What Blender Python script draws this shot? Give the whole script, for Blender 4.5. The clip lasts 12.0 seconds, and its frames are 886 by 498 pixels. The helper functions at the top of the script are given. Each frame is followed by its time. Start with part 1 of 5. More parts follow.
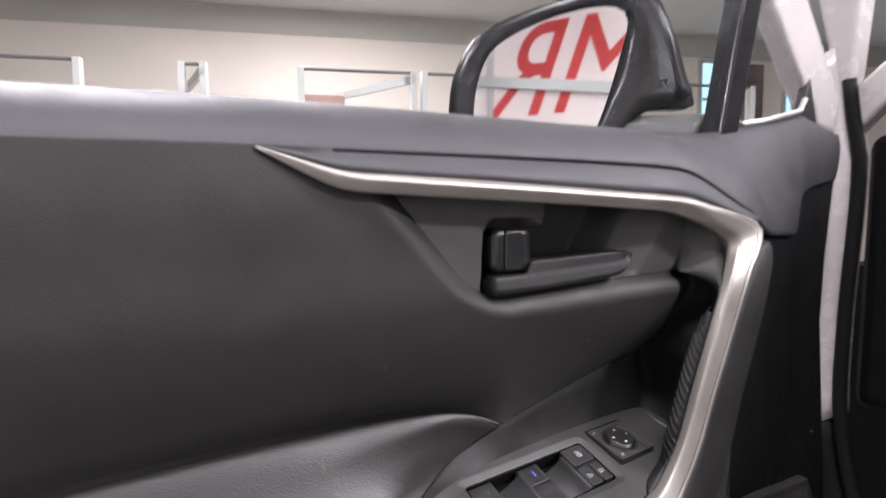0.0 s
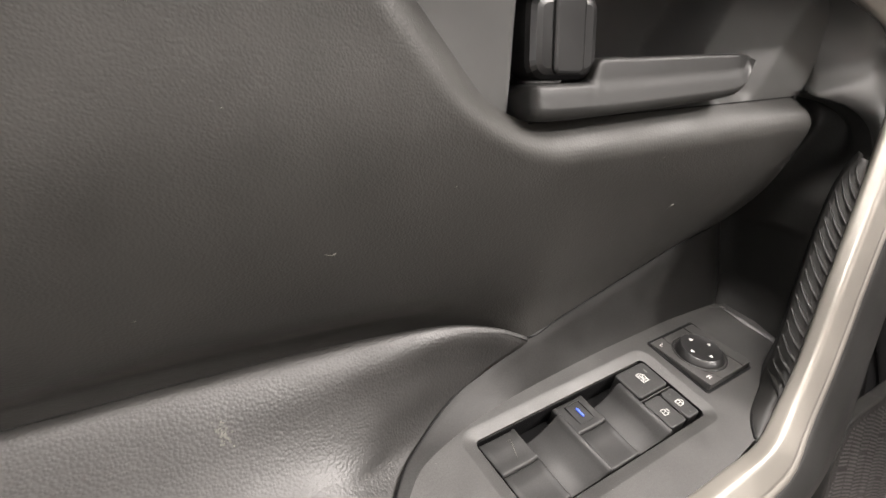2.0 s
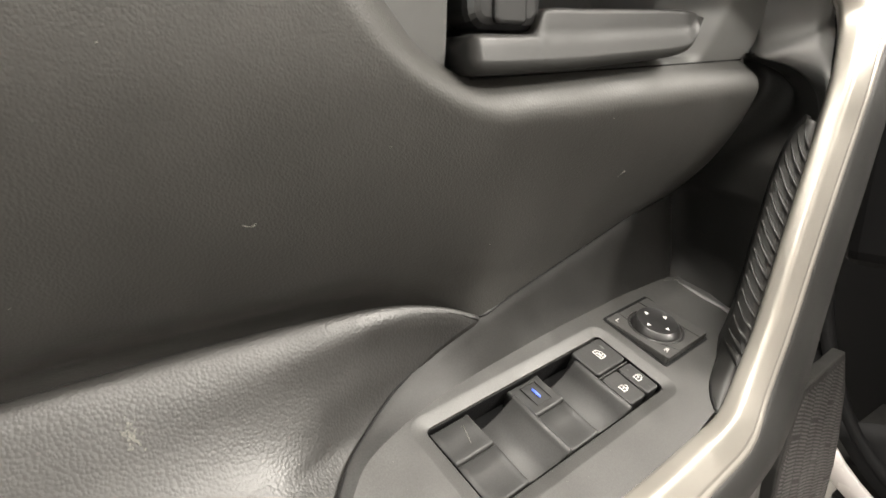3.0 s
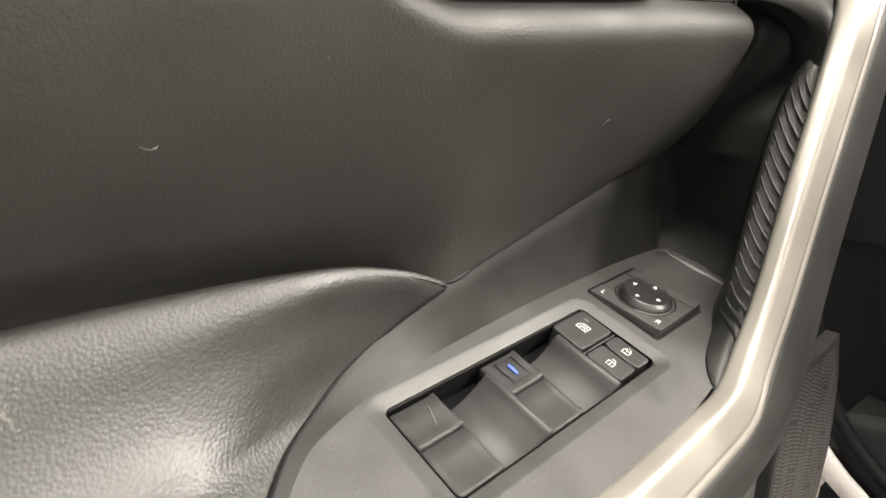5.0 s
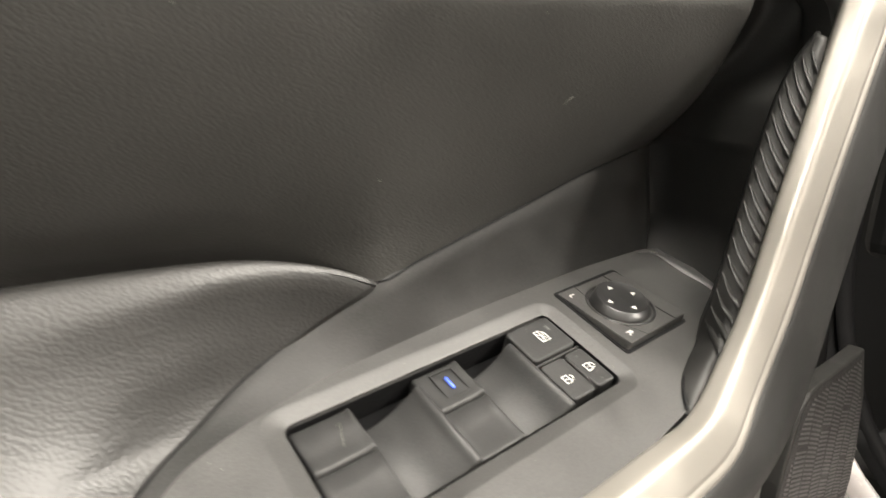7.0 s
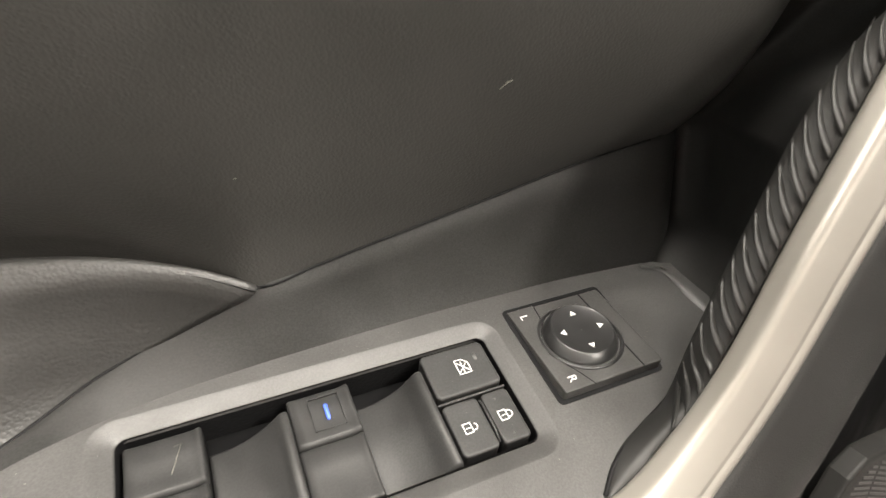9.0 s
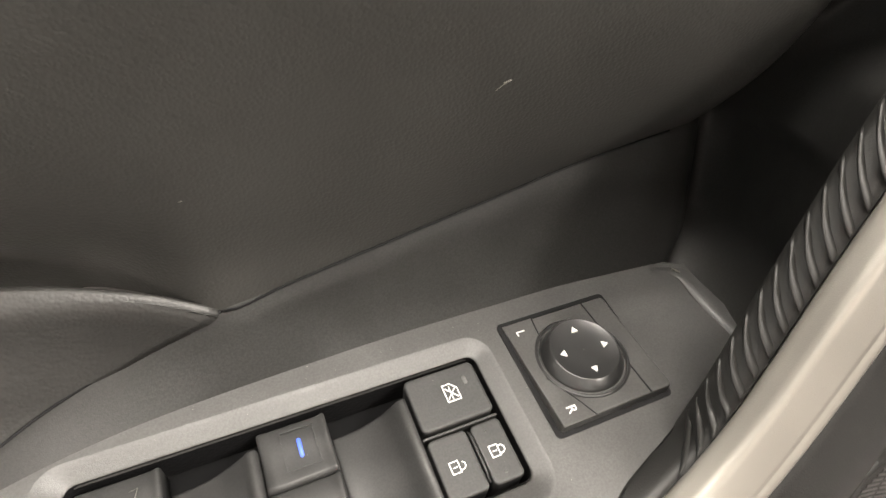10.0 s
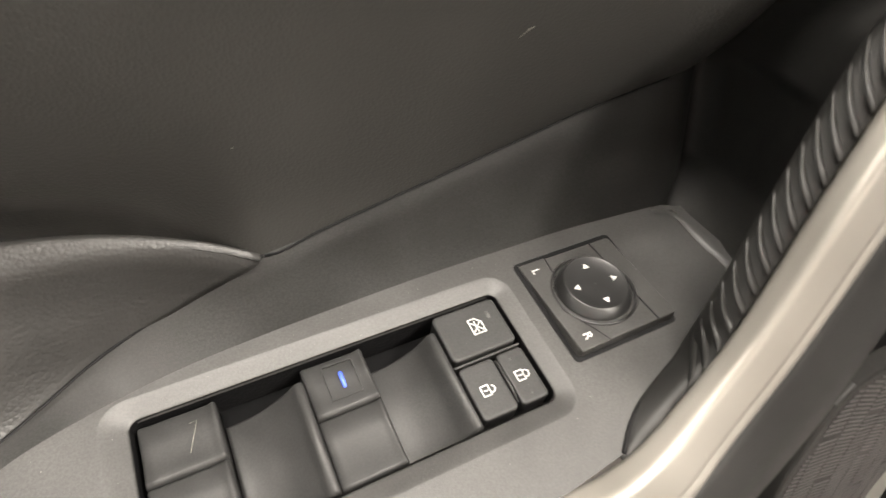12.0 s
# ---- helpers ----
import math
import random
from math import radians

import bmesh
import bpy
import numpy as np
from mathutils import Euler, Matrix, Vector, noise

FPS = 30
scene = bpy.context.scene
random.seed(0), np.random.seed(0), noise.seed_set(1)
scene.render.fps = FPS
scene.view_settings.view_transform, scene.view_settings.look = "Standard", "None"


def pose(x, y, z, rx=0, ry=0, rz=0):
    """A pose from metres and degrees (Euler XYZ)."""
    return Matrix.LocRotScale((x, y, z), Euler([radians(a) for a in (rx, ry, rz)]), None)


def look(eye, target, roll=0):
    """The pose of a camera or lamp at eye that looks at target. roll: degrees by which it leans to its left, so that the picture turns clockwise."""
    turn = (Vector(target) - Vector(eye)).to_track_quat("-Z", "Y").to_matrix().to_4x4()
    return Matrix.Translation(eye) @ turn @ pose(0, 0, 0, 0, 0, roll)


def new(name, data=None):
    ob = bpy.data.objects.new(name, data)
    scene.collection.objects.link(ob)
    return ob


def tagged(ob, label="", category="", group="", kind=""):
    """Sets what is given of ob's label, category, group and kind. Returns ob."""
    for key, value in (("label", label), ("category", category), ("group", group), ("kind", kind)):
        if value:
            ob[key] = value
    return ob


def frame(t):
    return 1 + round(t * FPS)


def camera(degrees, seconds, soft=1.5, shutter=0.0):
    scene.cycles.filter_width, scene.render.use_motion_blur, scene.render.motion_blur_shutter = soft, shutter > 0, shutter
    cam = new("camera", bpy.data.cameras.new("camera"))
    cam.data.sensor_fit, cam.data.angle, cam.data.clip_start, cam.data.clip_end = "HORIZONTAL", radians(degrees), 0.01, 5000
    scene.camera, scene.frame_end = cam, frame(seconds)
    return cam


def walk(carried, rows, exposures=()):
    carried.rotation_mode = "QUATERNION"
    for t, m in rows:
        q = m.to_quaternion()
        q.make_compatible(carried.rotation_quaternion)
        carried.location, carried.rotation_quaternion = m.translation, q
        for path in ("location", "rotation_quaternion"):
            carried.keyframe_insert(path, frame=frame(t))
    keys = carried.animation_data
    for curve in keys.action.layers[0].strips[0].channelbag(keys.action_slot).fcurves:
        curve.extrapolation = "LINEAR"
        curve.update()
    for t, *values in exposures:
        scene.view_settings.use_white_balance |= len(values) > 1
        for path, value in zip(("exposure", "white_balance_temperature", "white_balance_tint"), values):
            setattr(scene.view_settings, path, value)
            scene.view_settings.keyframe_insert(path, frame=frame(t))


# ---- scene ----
cam = camera(75.84, 12.0, shutter=0.5)
PATH = [
    (0, (0.0067, -0.0267, 1.1598), (0.9632, 1.7211, 0.9864), -0.64),
    (0.3, (0.0595, 0.0005, 1.1443), (0.9301, 1.7841, 0.8974), -0.37),
    (0.5, (0.0892, 0.0008, 1.1365), (0.8933, 1.8082, 0.8420), -0.24),
    (0.6, (0.0998, 0.0078, 1.1336), (0.8982, 1.8101, 0.7958), -0.12),
    (0.8, (0.1248, 0.0210, 1.1255), (0.8838, 1.8400, 0.7860), -0.37),
    (1, (0.1209, 0.0581, 1.1340), (0.8919, 1.8542, 0.7103), -0.49),
    (1.2, (0.1071, 0.0925, 1.1241), (0.9238, 1.8585, 0.6612), -0.06),
    (1.5, (0.0915, 0.1170, 1.1123), (0.9549, 1.8430, 0.5875), -0.38),
    (2, (0.0921, 0.1419, 1.1040), (1.0592, 1.7963, 0.5316), -0.86),
    (2.5, (0.0976, 0.1573, 1.0958), (1.1489, 1.7527, 0.5044), -1.21),
    (3, (0.1064, 0.1536, 1.0879), (1.2008, 1.7208, 0.4992), -1.56),
    (3.2, (0.1062, 0.1530, 1.0826), (1.2105, 1.7101, 0.4859), -1.36),
    (4.8, (0.1282, 0.1664, 1.0560), (1.2643, 1.7109, 0.4870), -1.68),
    (5, (0.1291, 0.1708, 1.0579), (1.2714, 1.7075, 0.4802), -1.60),
    (5.5, (0.1440, 0.1862, 1.0718), (1.2975, 1.7115, 0.4862), -1.78),
    (6, (0.1491, 0.1873, 1.0627), (1.3008, 1.7140, 0.4772), -1.73),
    (6.5, (0.1565, 0.1786, 1.0560), (1.2825, 1.7241, 0.4698), -1.52),
    (7, (0.1789, 0.1728, 1.0465), (1.2314, 1.7703, 0.4633), -1.25),
    (7.2, (0.1989, 0.1665, 1.0396), (1.2069, 1.7947, 0.4624), -1.07),
    (8.8, (0.2657, 0.1691, 1.0590), (0.9179, 1.9067, 0.3138), -0.03),
    (9, (0.2704, 0.1770, 1.0590), (0.9008, 1.9009, 0.2647), -0.00),
    (9.5, (0.2823, 0.1920, 1.0579), (0.8901, 1.8706, 0.1563), 0.33),
    (10, (0.2861, 0.2063, 1.0716), (0.8763, 1.8406, 0.0813), 0.31),
    (10.5, (0.2886, 0.2052, 1.0740), (0.8605, 1.8034, 0.0163), 0.42),
    (11, (0.2858, 0.2047, 1.0713), (0.8472, 1.7890, -0.0126), 0.37),
    (11.5, (0.2639, 0.2059, 1.0650), (0.8389, 1.7899, -0.0122), 0.23),
    (12, (0.2659, 0.1964, 1.0698), (0.9095, 1.7568, -0.0029), -0.35),
]
EXPOSURES = [(0.0, 0.76, 5950, 21), (0.5, 0.68, 5950, 30), (1.0, 1.07, 6450, 34), (1.5, 1.35, 6450, 24), (2.0, 1.64, 6500, 14), (3.0, 1.85, 6650, 9), (7.0, 1.95, 6700, 9), (9.0, 1.92, 6700, 10), (12.0, 1.84, 6750, 11)]
walk(cam, [(t, look(eye, target, roll)) for t, eye, target, roll in PATH], EXPOSURES)

# ---- world and light ----
world = bpy.data.worlds.new("world")
scene.world = world
world.use_nodes = True
world.node_tree.nodes["Background"].inputs[0].default_value = (0.9, 0.95, 1.0, 1)
world.node_tree.nodes["Background"].inputs[1].default_value = 0.3

ROOM = pose(0, 0, 0, 0, 0, -15)          # the showroom's walls are turned against the open door


def area_lamp(name, m, sx, sy, watts, colour):
    data = bpy.data.lights.new(name, "AREA")
    data.shape, data.size, data.size_y, data.energy, data.color = "RECTANGLE", sx, sy, watts, colour
    ob = new(name, data)
    ob.matrix_basis = m
    return ob


# ---- materials ----
def material(name, colour, rough=0.5, metal=0.0, grain=0.0, scale=900.0, cells=False, vary=0.12, spec=0.5, coat=0.0, rough_vary=0.08, vary_scale=25.0, speckle=0.0):
    mat = bpy.data.materials.new(name)
    mat.use_nodes = True
    nt = mat.node_tree
    bsdf = nt.nodes["Principled BSDF"]
    bsdf.inputs["Metallic"].default_value = metal
    bsdf.inputs["Specular IOR Level"].default_value = spec
    bsdf.inputs["Coat Weight"].default_value = coat
    coord = nt.nodes.new("ShaderNodeTexCoord")
    soft = nt.nodes.new("ShaderNodeTexNoise")
    soft.inputs["Scale"].default_value, soft.inputs["Detail"].default_value = vary_scale, 6
    nt.links.new(coord.outputs["Object"], soft.inputs["Vector"])
    ramp = nt.nodes.new("ShaderNodeMapRange")
    ramp.inputs["From Min"].default_value, ramp.inputs["From Max"].default_value = 0.3, 0.7
    ramp.inputs["To Min"].default_value, ramp.inputs["To Max"].default_value = 1 - vary, 1 + vary
    nt.links.new(soft.outputs["Fac"], ramp.inputs["Value"])
    tint = nt.nodes.new("ShaderNodeVectorMath")
    tint.operation = "SCALE"
    tint.inputs[0].default_value = colour
    nt.links.new(ramp.outputs["Result"], tint.inputs["Scale"])
    colour_out = tint.outputs["Vector"]
    if speckle > 0:                                   # fine moulded texture and dust
        dust = nt.nodes.new("ShaderNodeTexNoise")
        dust.inputs["Scale"].default_value, dust.inputs["Detail"].default_value = 1500.0, 4
        nt.links.new(coord.outputs["Object"], dust.inputs["Vector"])
        level = nt.nodes.new("ShaderNodeMapRange")
        level.inputs["From Min"].default_value, level.inputs["From Max"].default_value = 0.35, 0.65
        level.inputs["To Min"].default_value, level.inputs["To Max"].default_value = 1 - speckle, 1 + speckle
        nt.links.new(dust.outputs["Fac"], level.inputs["Value"])
        fleck = nt.nodes.new("ShaderNodeVectorMath")
        fleck.operation = "SCALE"
        nt.links.new(colour_out, fleck.inputs[0])
        nt.links.new(level.outputs["Result"], fleck.inputs["Scale"])
        colour_out = fleck.outputs["Vector"]
    nt.links.new(colour_out, bsdf.inputs["Base Color"])
    rr = nt.nodes.new("ShaderNodeMapRange")
    rr.inputs["From Min"].default_value, rr.inputs["From Max"].default_value = 0.3, 0.7
    rr.inputs["To Min"].default_value, rr.inputs["To Max"].default_value = max(0.02, rough - rough_vary), min(1, rough + rough_vary)
    nt.links.new(soft.outputs["Fac"], rr.inputs["Value"])
    nt.links.new(rr.outputs["Result"], bsdf.inputs["Roughness"])
    if grain > 0:
        bump = nt.nodes.new("ShaderNodeBump")
        bump.inputs["Strength"].default_value, bump.inputs["Distance"].default_value = 1.0, grain
        if cells:
            warp = nt.nodes.new("ShaderNodeTexNoise")
            warp.inputs["Scale"].default_value, warp.inputs["Detail"].default_value = scale * 0.8, 1
            nt.links.new(coord.outputs["Object"], warp.inputs["Vector"])
            push = nt.nodes.new("ShaderNodeVectorMath")
            push.operation = "MULTIPLY_ADD"
            push.inputs[1].default_value = (0.3 / scale,) * 3
            nt.links.new(warp.outputs["Color"], push.inputs[0])
            nt.links.new(coord.outputs["Object"], push.inputs[2])
            pebbles = nt.nodes.new("ShaderNodeTexVoronoi")
            pebbles.feature = "SMOOTH_F1"
            pebbles.inputs["Scale"].default_value, pebbles.inputs["Smoothness"].default_value = scale, 0.35
            nt.links.new(push.outputs["Vector"], pebbles.inputs["Vector"])
            flip = nt.nodes.new("ShaderNodeMath")
            flip.operation = "SUBTRACT"
            flip.inputs[0].default_value = 1.0
            nt.links.new(pebbles.outputs["Distance"], flip.inputs[1])
            nt.links.new(flip.outputs["Value"], bump.inputs["Height"])
        else:
            fine = nt.nodes.new("ShaderNodeTexNoise")
            fine.inputs["Scale"].default_value, fine.inputs["Detail"].default_value = scale, 3
            nt.links.new(coord.outputs["Object"], fine.inputs["Vector"])
            nt.links.new(fine.outputs["Fac"], bump.inputs["Height"])
        nt.links.new(bump.outputs["Normal"], bsdf.inputs["Normal"])
    return mat


def glass_material(name, colour, rough=0.0):
    mat = bpy.data.materials.new(name)
    mat.use_nodes = True
    b = mat.node_tree.nodes["Principled BSDF"]
    b.inputs["Base Color"].default_value = (*colour, 1)
    b.inputs["Roughness"].default_value, b.inputs["Transmission Weight"].default_value, b.inputs["IOR"].default_value = rough, 1.0, 1.01
    return mat


def glow_material(name, colour, strength):
    mat = bpy.data.materials.new(name)
    mat.use_nodes = True
    b = mat.node_tree.nodes["Principled BSDF"]
    b.inputs["Base Color"].default_value = (*colour, 1)
    b.inputs["Emission Color"].default_value, b.inputs["Emission Strength"].default_value = (*colour, 1), strength
    return mat


SOFT = material("soft_black_skin", (0.0265, 0.0260, 0.0243), 0.55, grain=0.00010, scale=1000, cells=True, vary=0.10, spec=0.22)
LEATHER = material("grained_black_leather", (0.0150, 0.0146, 0.0138), 0.50, grain=0.00014, scale=780, cells=True, vary=0.12, spec=0.44)
SILL = material("grained_grey_sill_skin", (0.037, 0.037, 0.040), 0.60, grain=0.00014, scale=560, cells=True, spec=0.28)
HARD = material("hard_black_plastic", (0.0138, 0.0136, 0.0130), 0.55, grain=0.00005, scale=2600, vary=0.15, vary_scale=60, spec=0.25, speckle=0.25)
PLATE = material("satin_dark_grey_plastic", (0.034, 0.0336, 0.0326), 0.46, grain=0.00006, scale=2600, vary=0.12, vary_scale=70, speckle=0.17, spec=0.38)
BEZEL = material("satin_bezel_plastic", (0.058, 0.0585, 0.057), 0.55, grain=0.00006, scale=2200, spec=0.35)
LEVER_GREY = material("lever_grey_plastic", (0.016, 0.016, 0.0155), 0.46, grain=0.00005, scale=2200, spec=0.16)
SWITCH = material("switch_plastic", (0.019, 0.019, 0.0188), 0.50, grain=0.00003, scale=3000, vary=0.12, vary_scale=120, spec=0.30, speckle=0.18)
SILVER = material("satin_silver_paint", (0.242, 0.228, 0.205), 0.39, metal=0.58, grain=0.00003, scale=3000, vary=0.05)
KNOB = material("satin_knob_plastic", (0.014, 0.014, 0.014), 0.36, vary=0.08, vary_scale=120, spec=0.40, rough_vary=0.03)
RUBBER = material("black_rubber", (0.012, 0.0118, 0.0112), 0.50, grain=0.00006, scale=1800, spec=0.32)
GREY = material("grey_lower_trim", (0.015, 0.0148, 0.0142), 0.55, grain=0.0001, scale=1800, spec=0.25)
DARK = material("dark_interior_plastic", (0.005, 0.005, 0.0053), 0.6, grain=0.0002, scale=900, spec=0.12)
GRILLE = material("grille_weave_plastic", (0.055, 0.052, 0.052), 0.5, grain=0.0001, scale=2000)
WHITE_PAINT = material("white_car_paint", (0.40, 0.375, 0.365), 0.25, vary=0.03, coat=0.5)
CREAM = material("cream_wall_paint", (0.76, 0.70, 0.62), 0.85, grain=0.001, scale=60, vary=0.04, vary_scale=1.5)
SHOP_GREY = material("grey_shop_wall", (0.25, 0.25, 0.24), 0.8, grain=0.001, scale=60, vary=0.06, vary_scale=1.5)
BAND = material("grey_band_paint", (0.47, 0.455, 0.41), 0.85, grain=0.001, scale=60, vary=0.04, vary_scale=1.5)
CEILING = material("white_ceiling_paint", (0.80, 0.80, 0.78), 0.9, vary=0.03, vary_scale=2)
FLOOR = material("polished_floor_tile", (0.20, 0.192, 0.18), 0.25, vary=0.08, vary_scale=3)
RAIL_GREY = material("dark_rail_grey", (0.16, 0.165, 0.16), 0.5, vary=0.05)
FRAME_WHITE = material("white_partition_frame", (0.60, 0.61, 0.58), 0.5, vary=0.04)
ALU = material("brushed_aluminium", (0.55, 0.56, 0.55), 0.4, metal=0.6, vary=0.06)
TAB_BLACK = material("satin_black_tab_plastic", (0.0065, 0.0065, 0.0065), 0.36, vary=0.1)
BLACK_GLOSS = material("gloss_black_plastic", (0.012, 0.012, 0.013), 0.22, vary=0.1)
RED = material("red_paint", (0.72, 0.06, 0.06), 0.5, vary=0.1, vary_scale=8)
INK = material("white_marking_ink", (0.52, 0.52, 0.50), 0.5, vary=0.05)
BLUE_GLOW = glow_material("blue_indicator", (0.05, 0.10, 0.55), 0.11)
GLASS = glass_material("window_glass", (0.97, 0.985, 0.98))
MIRROR = material("mirror_silver", (0.86, 0.87, 0.87), 0.02, metal=1.0, vary=0.01, rough_vary=0.01)


# ---- builders ----
def part(name, bm, mat, parent=None, label="", smooth=True, thick=0.0, bevel=0.0, segments=3):
    bmesh.ops.recalc_face_normals(bm, faces=bm.faces)
    if thick and sum(f.calc_area() * f.normal.dot(Vector((0.2, -0.1, 1.12)) - f.calc_center_median()) for f in bm.faces) < 0:
        bmesh.ops.reverse_faces(bm, faces=bm.faces)            # thickness grows away from the cabin
    for f in bm.faces:
        f.smooth = smooth
    me = bpy.data.meshes.new(name)
    bm.to_mesh(me)
    bm.free()
    me.materials.append(mat)
    ob = new(name, me)
    if parent is not None:
        ob.parent = parent
        ob.matrix_parent_inverse = parent.matrix_basis.inverted() if parent.type == "EMPTY" else Matrix()
    if thick:
        s = ob.modifiers.new("thickness", "SOLIDIFY")
        s.thickness, s.offset = thick, -1
    if bevel:
        b = ob.modifiers.new("round", "BEVEL")
        b.width, b.segments, b.limit_method, b.angle_limit = bevel, segments, "ANGLE", radians(40)
        w = ob.modifiers.new("shading", "WEIGHTED_NORMAL")
        w.keep_sharp = True
    if label:
        ob["label"] = label
    return ob


def empty(name, loc, label, category, group=""):
    ob = new(name)
    ob.location = loc
    ob.empty_display_size = 0.1
    return tagged(ob, label, category, group)


def grid(rows, closed=False, bm=None):
    """A skin over rows of points, all of one length."""
    bm = bm or bmesh.new()
    vs = [[bm.verts.new(p) for p in row] for row in rows]
    for a, b in zip(vs, vs[1:]):
        n = len(a)
        for k in range(n if closed else n - 1):
            j = (k + 1) % n
            q = [a[k], a[j], b[j], b[k]]
            if len({v.co.to_tuple(7) for v in q}) >= 3:
                bm.faces.new(q)
    return bm


def capped(rows):
    """A closed tube over rows of points, with its ends filled."""
    bm = grid(rows, True)
    bm.verts.ensure_lookup_table()
    n = len(rows[0])
    bm.faces.new(bm.verts[:n][::-1])
    bm.faces.new(bm.verts[-n:])
    return bm


def slab(outline, way):
    """A prism: an outline of points, drawn out along a vector."""
    way = Vector(way)
    return capped([[Vector(p) for p in outline], [Vector(p) + way for p in outline]])


def box(x0, x1, y0, y1, z0, z1):
    return slab([(x0, y0, z0), (x1, y0, z0), (x1, y1, z0), (x0, y1, z0)], (0, 0, z1 - z0))


def spline(keys, t):
    """A smooth curve through keys [(t, values...)], at t."""
    ts = [k[0] for k in keys]
    t = min(max(t, ts[0]), ts[-1])
    i = max(k for k in range(len(ts) - 1) if ts[k] <= t or k == 0)
    h = ts[i + 1] - ts[i]
    f = (t - ts[i]) / h
    out = []
    for c in range(1, len(keys[0])):
        p0, p1 = keys[i][c], keys[i + 1][c]
        a = (p1 - keys[i - 1][c]) / (ts[i + 1] - ts[i - 1]) if i > 0 else (p1 - p0) / h
        b = (keys[i + 2][c] - p0) / (ts[i + 2] - ts[i]) if i + 2 < len(ts) else (p1 - p0) / h
        out.append((2 * f**3 - 3 * f**2 + 1) * p0 + (f**3 - 2 * f**2 + f) * h * a + (3 * f**2 - 2 * f**3) * p1 + (f**3 - f**2) * h * b)
    return out


def smoothed(points, n):
    """n points along a smooth curve through points."""
    pts = [Vector(p) for p in points]
    at = [0.0]
    for a, b in zip(pts, pts[1:]):
        at.append(at[-1] + max((b - a).length, 1e-6))
    keys = [(s, *p) for s, p in zip(at, pts)]
    return [Vector(spline(keys, at[-1] * k / (n - 1))) for k in range(n)]


def paired(first, second, n):
    """Two smooth curves with the same number of keys, run through side by side."""
    a, b, at = [Vector(p) for p in first], [Vector(p) for p in second], [0.0]
    for k in range(1, len(a)):
        at.append(at[-1] + max(((a[k] - a[k - 1]).length + (b[k] - b[k - 1]).length) / 2, 1e-6))
    keys = [(s, *p, *q) for s, p, q in zip(at, a, b)]
    out = [spline(keys, at[-1] * k / (n - 1)) for k in range(n)]
    return [Vector(v[:3]) for v in out], [Vector(v[3:]) for v in out]


def tube(points, radius, sides=10, flat=1.0):
    pts, rows, side = [Vector(p) for p in points], [], None
    for k, p in enumerate(pts):
        way = (pts[min(k + 1, len(pts) - 1)] - pts[max(k - 1, 0)]).normalized()
        if side is None:
            side = way.cross(Vector((0.31, 0.42, 0.85)))
        side = (side - way * side.dot(way)).normalized()
        up = side.cross(way)
        rows.append([p + side * radius * math.cos(a) + up * radius * flat * math.sin(a) for a in (2 * math.pi * j / sides for j in range(sides))])
    return capped(rows)


def step(a, b, v):
    f = min(max((v - a) / (b - a), 0.0), 1.0)
    return f * f * (3 - 2 * f)


def rounded(x0, x1, y0, y1, r, n=5):
    out = []
    for cx, cy, a0 in ((x1 - r, y1 - r, 0), (x0 + r, y1 - r, 90), (x0 + r, y0 + r, 180), (x1 - r, y0 + r, 270)):
        out += [(cx + r * math.cos(radians(a0 + 90 * k / n)), cy + r * math.sin(radians(a0 + 90 * k / n))) for k in range(n + 1)]
    return out


def writing(name, text, size, m, mat, parent, depth=0.0002):
    data = bpy.data.curves.new(name, "FONT")
    data.body, data.size, data.extrude, data.align_x, data.align_y = text, size, depth, "CENTER", "CENTER"
    tmp = bpy.data.objects.new(name, data)
    me = bpy.data.meshes.new_from_object(tmp)
    bpy.data.objects.remove(tmp)
    me.transform(m)
    me.materials.append(mat)
    ob = new(name, me)
    if parent is not None:
        ob.parent = parent
        ob.matrix_parent_inverse = parent.matrix_basis.inverted() if parent.type == "EMPTY" else Matrix()
    return ob


# ---- the open car door ----
door = empty("car", (1.4, 0.2, 0.0), "white car, front door open on black and silver trim", "car")

# the panel's depth by height, and the pocket of the inside handle
PROFILE = [(0.90, 0.372), (0.955, 0.3675), (0.985, 0.3605), (1.01, 0.3500), (1.04, 0.3375), (1.07, 0.3245), (1.09, 0.3185), (1.12, 0.3150), (1.16, 0.3110), (1.20, 0.3130)]


HEM = [(-0.50, 0.3545, 0.9720), (-0.20, 0.3560, 0.9840), (0.00, 0.3575, 0.9905), (0.10, 0.3585, 0.9940), (0.15, 0.3602, 0.9925), (0.204, 0.3620, 0.9890), (0.229, 0.3620, 0.9852), (0.253, 0.3610, 0.9782), (0.2712, 0.3592, 0.9712), (0.2900, 0.3606, 0.9755), (0.3160, 0.3628, 0.9814), (0.3625, 0.3668, 0.9915), (0.3930, 0.3678, 0.9992), (0.4450, 0.3693, 1.0094), (0.47, 0.370, 1.0150)]


def panel_y(x, z):
    """The panel's depth: its profile by height, drawn back at the foot to the hem above the armrest."""
    y = spline(PROFILE, z)[0]
    hem_y, hem_z = spline(HEM, x)
    tuck = 0.0110 * step(0.272, 0.232, x)
    f = min(max((1.055 - z) / (1.055 - hem_z), 0.0), 1.2)
    y += 0.009 * min(max((hem_z + 0.017 - z) / 0.017, 0.0), 1.0) ** 1.6 * step(0.255, 0.205, x)       # the foot tucks in behind the pad
    return y + (hem_y + tuck - spline(PROFILE, hem_z)[0]) * f * f


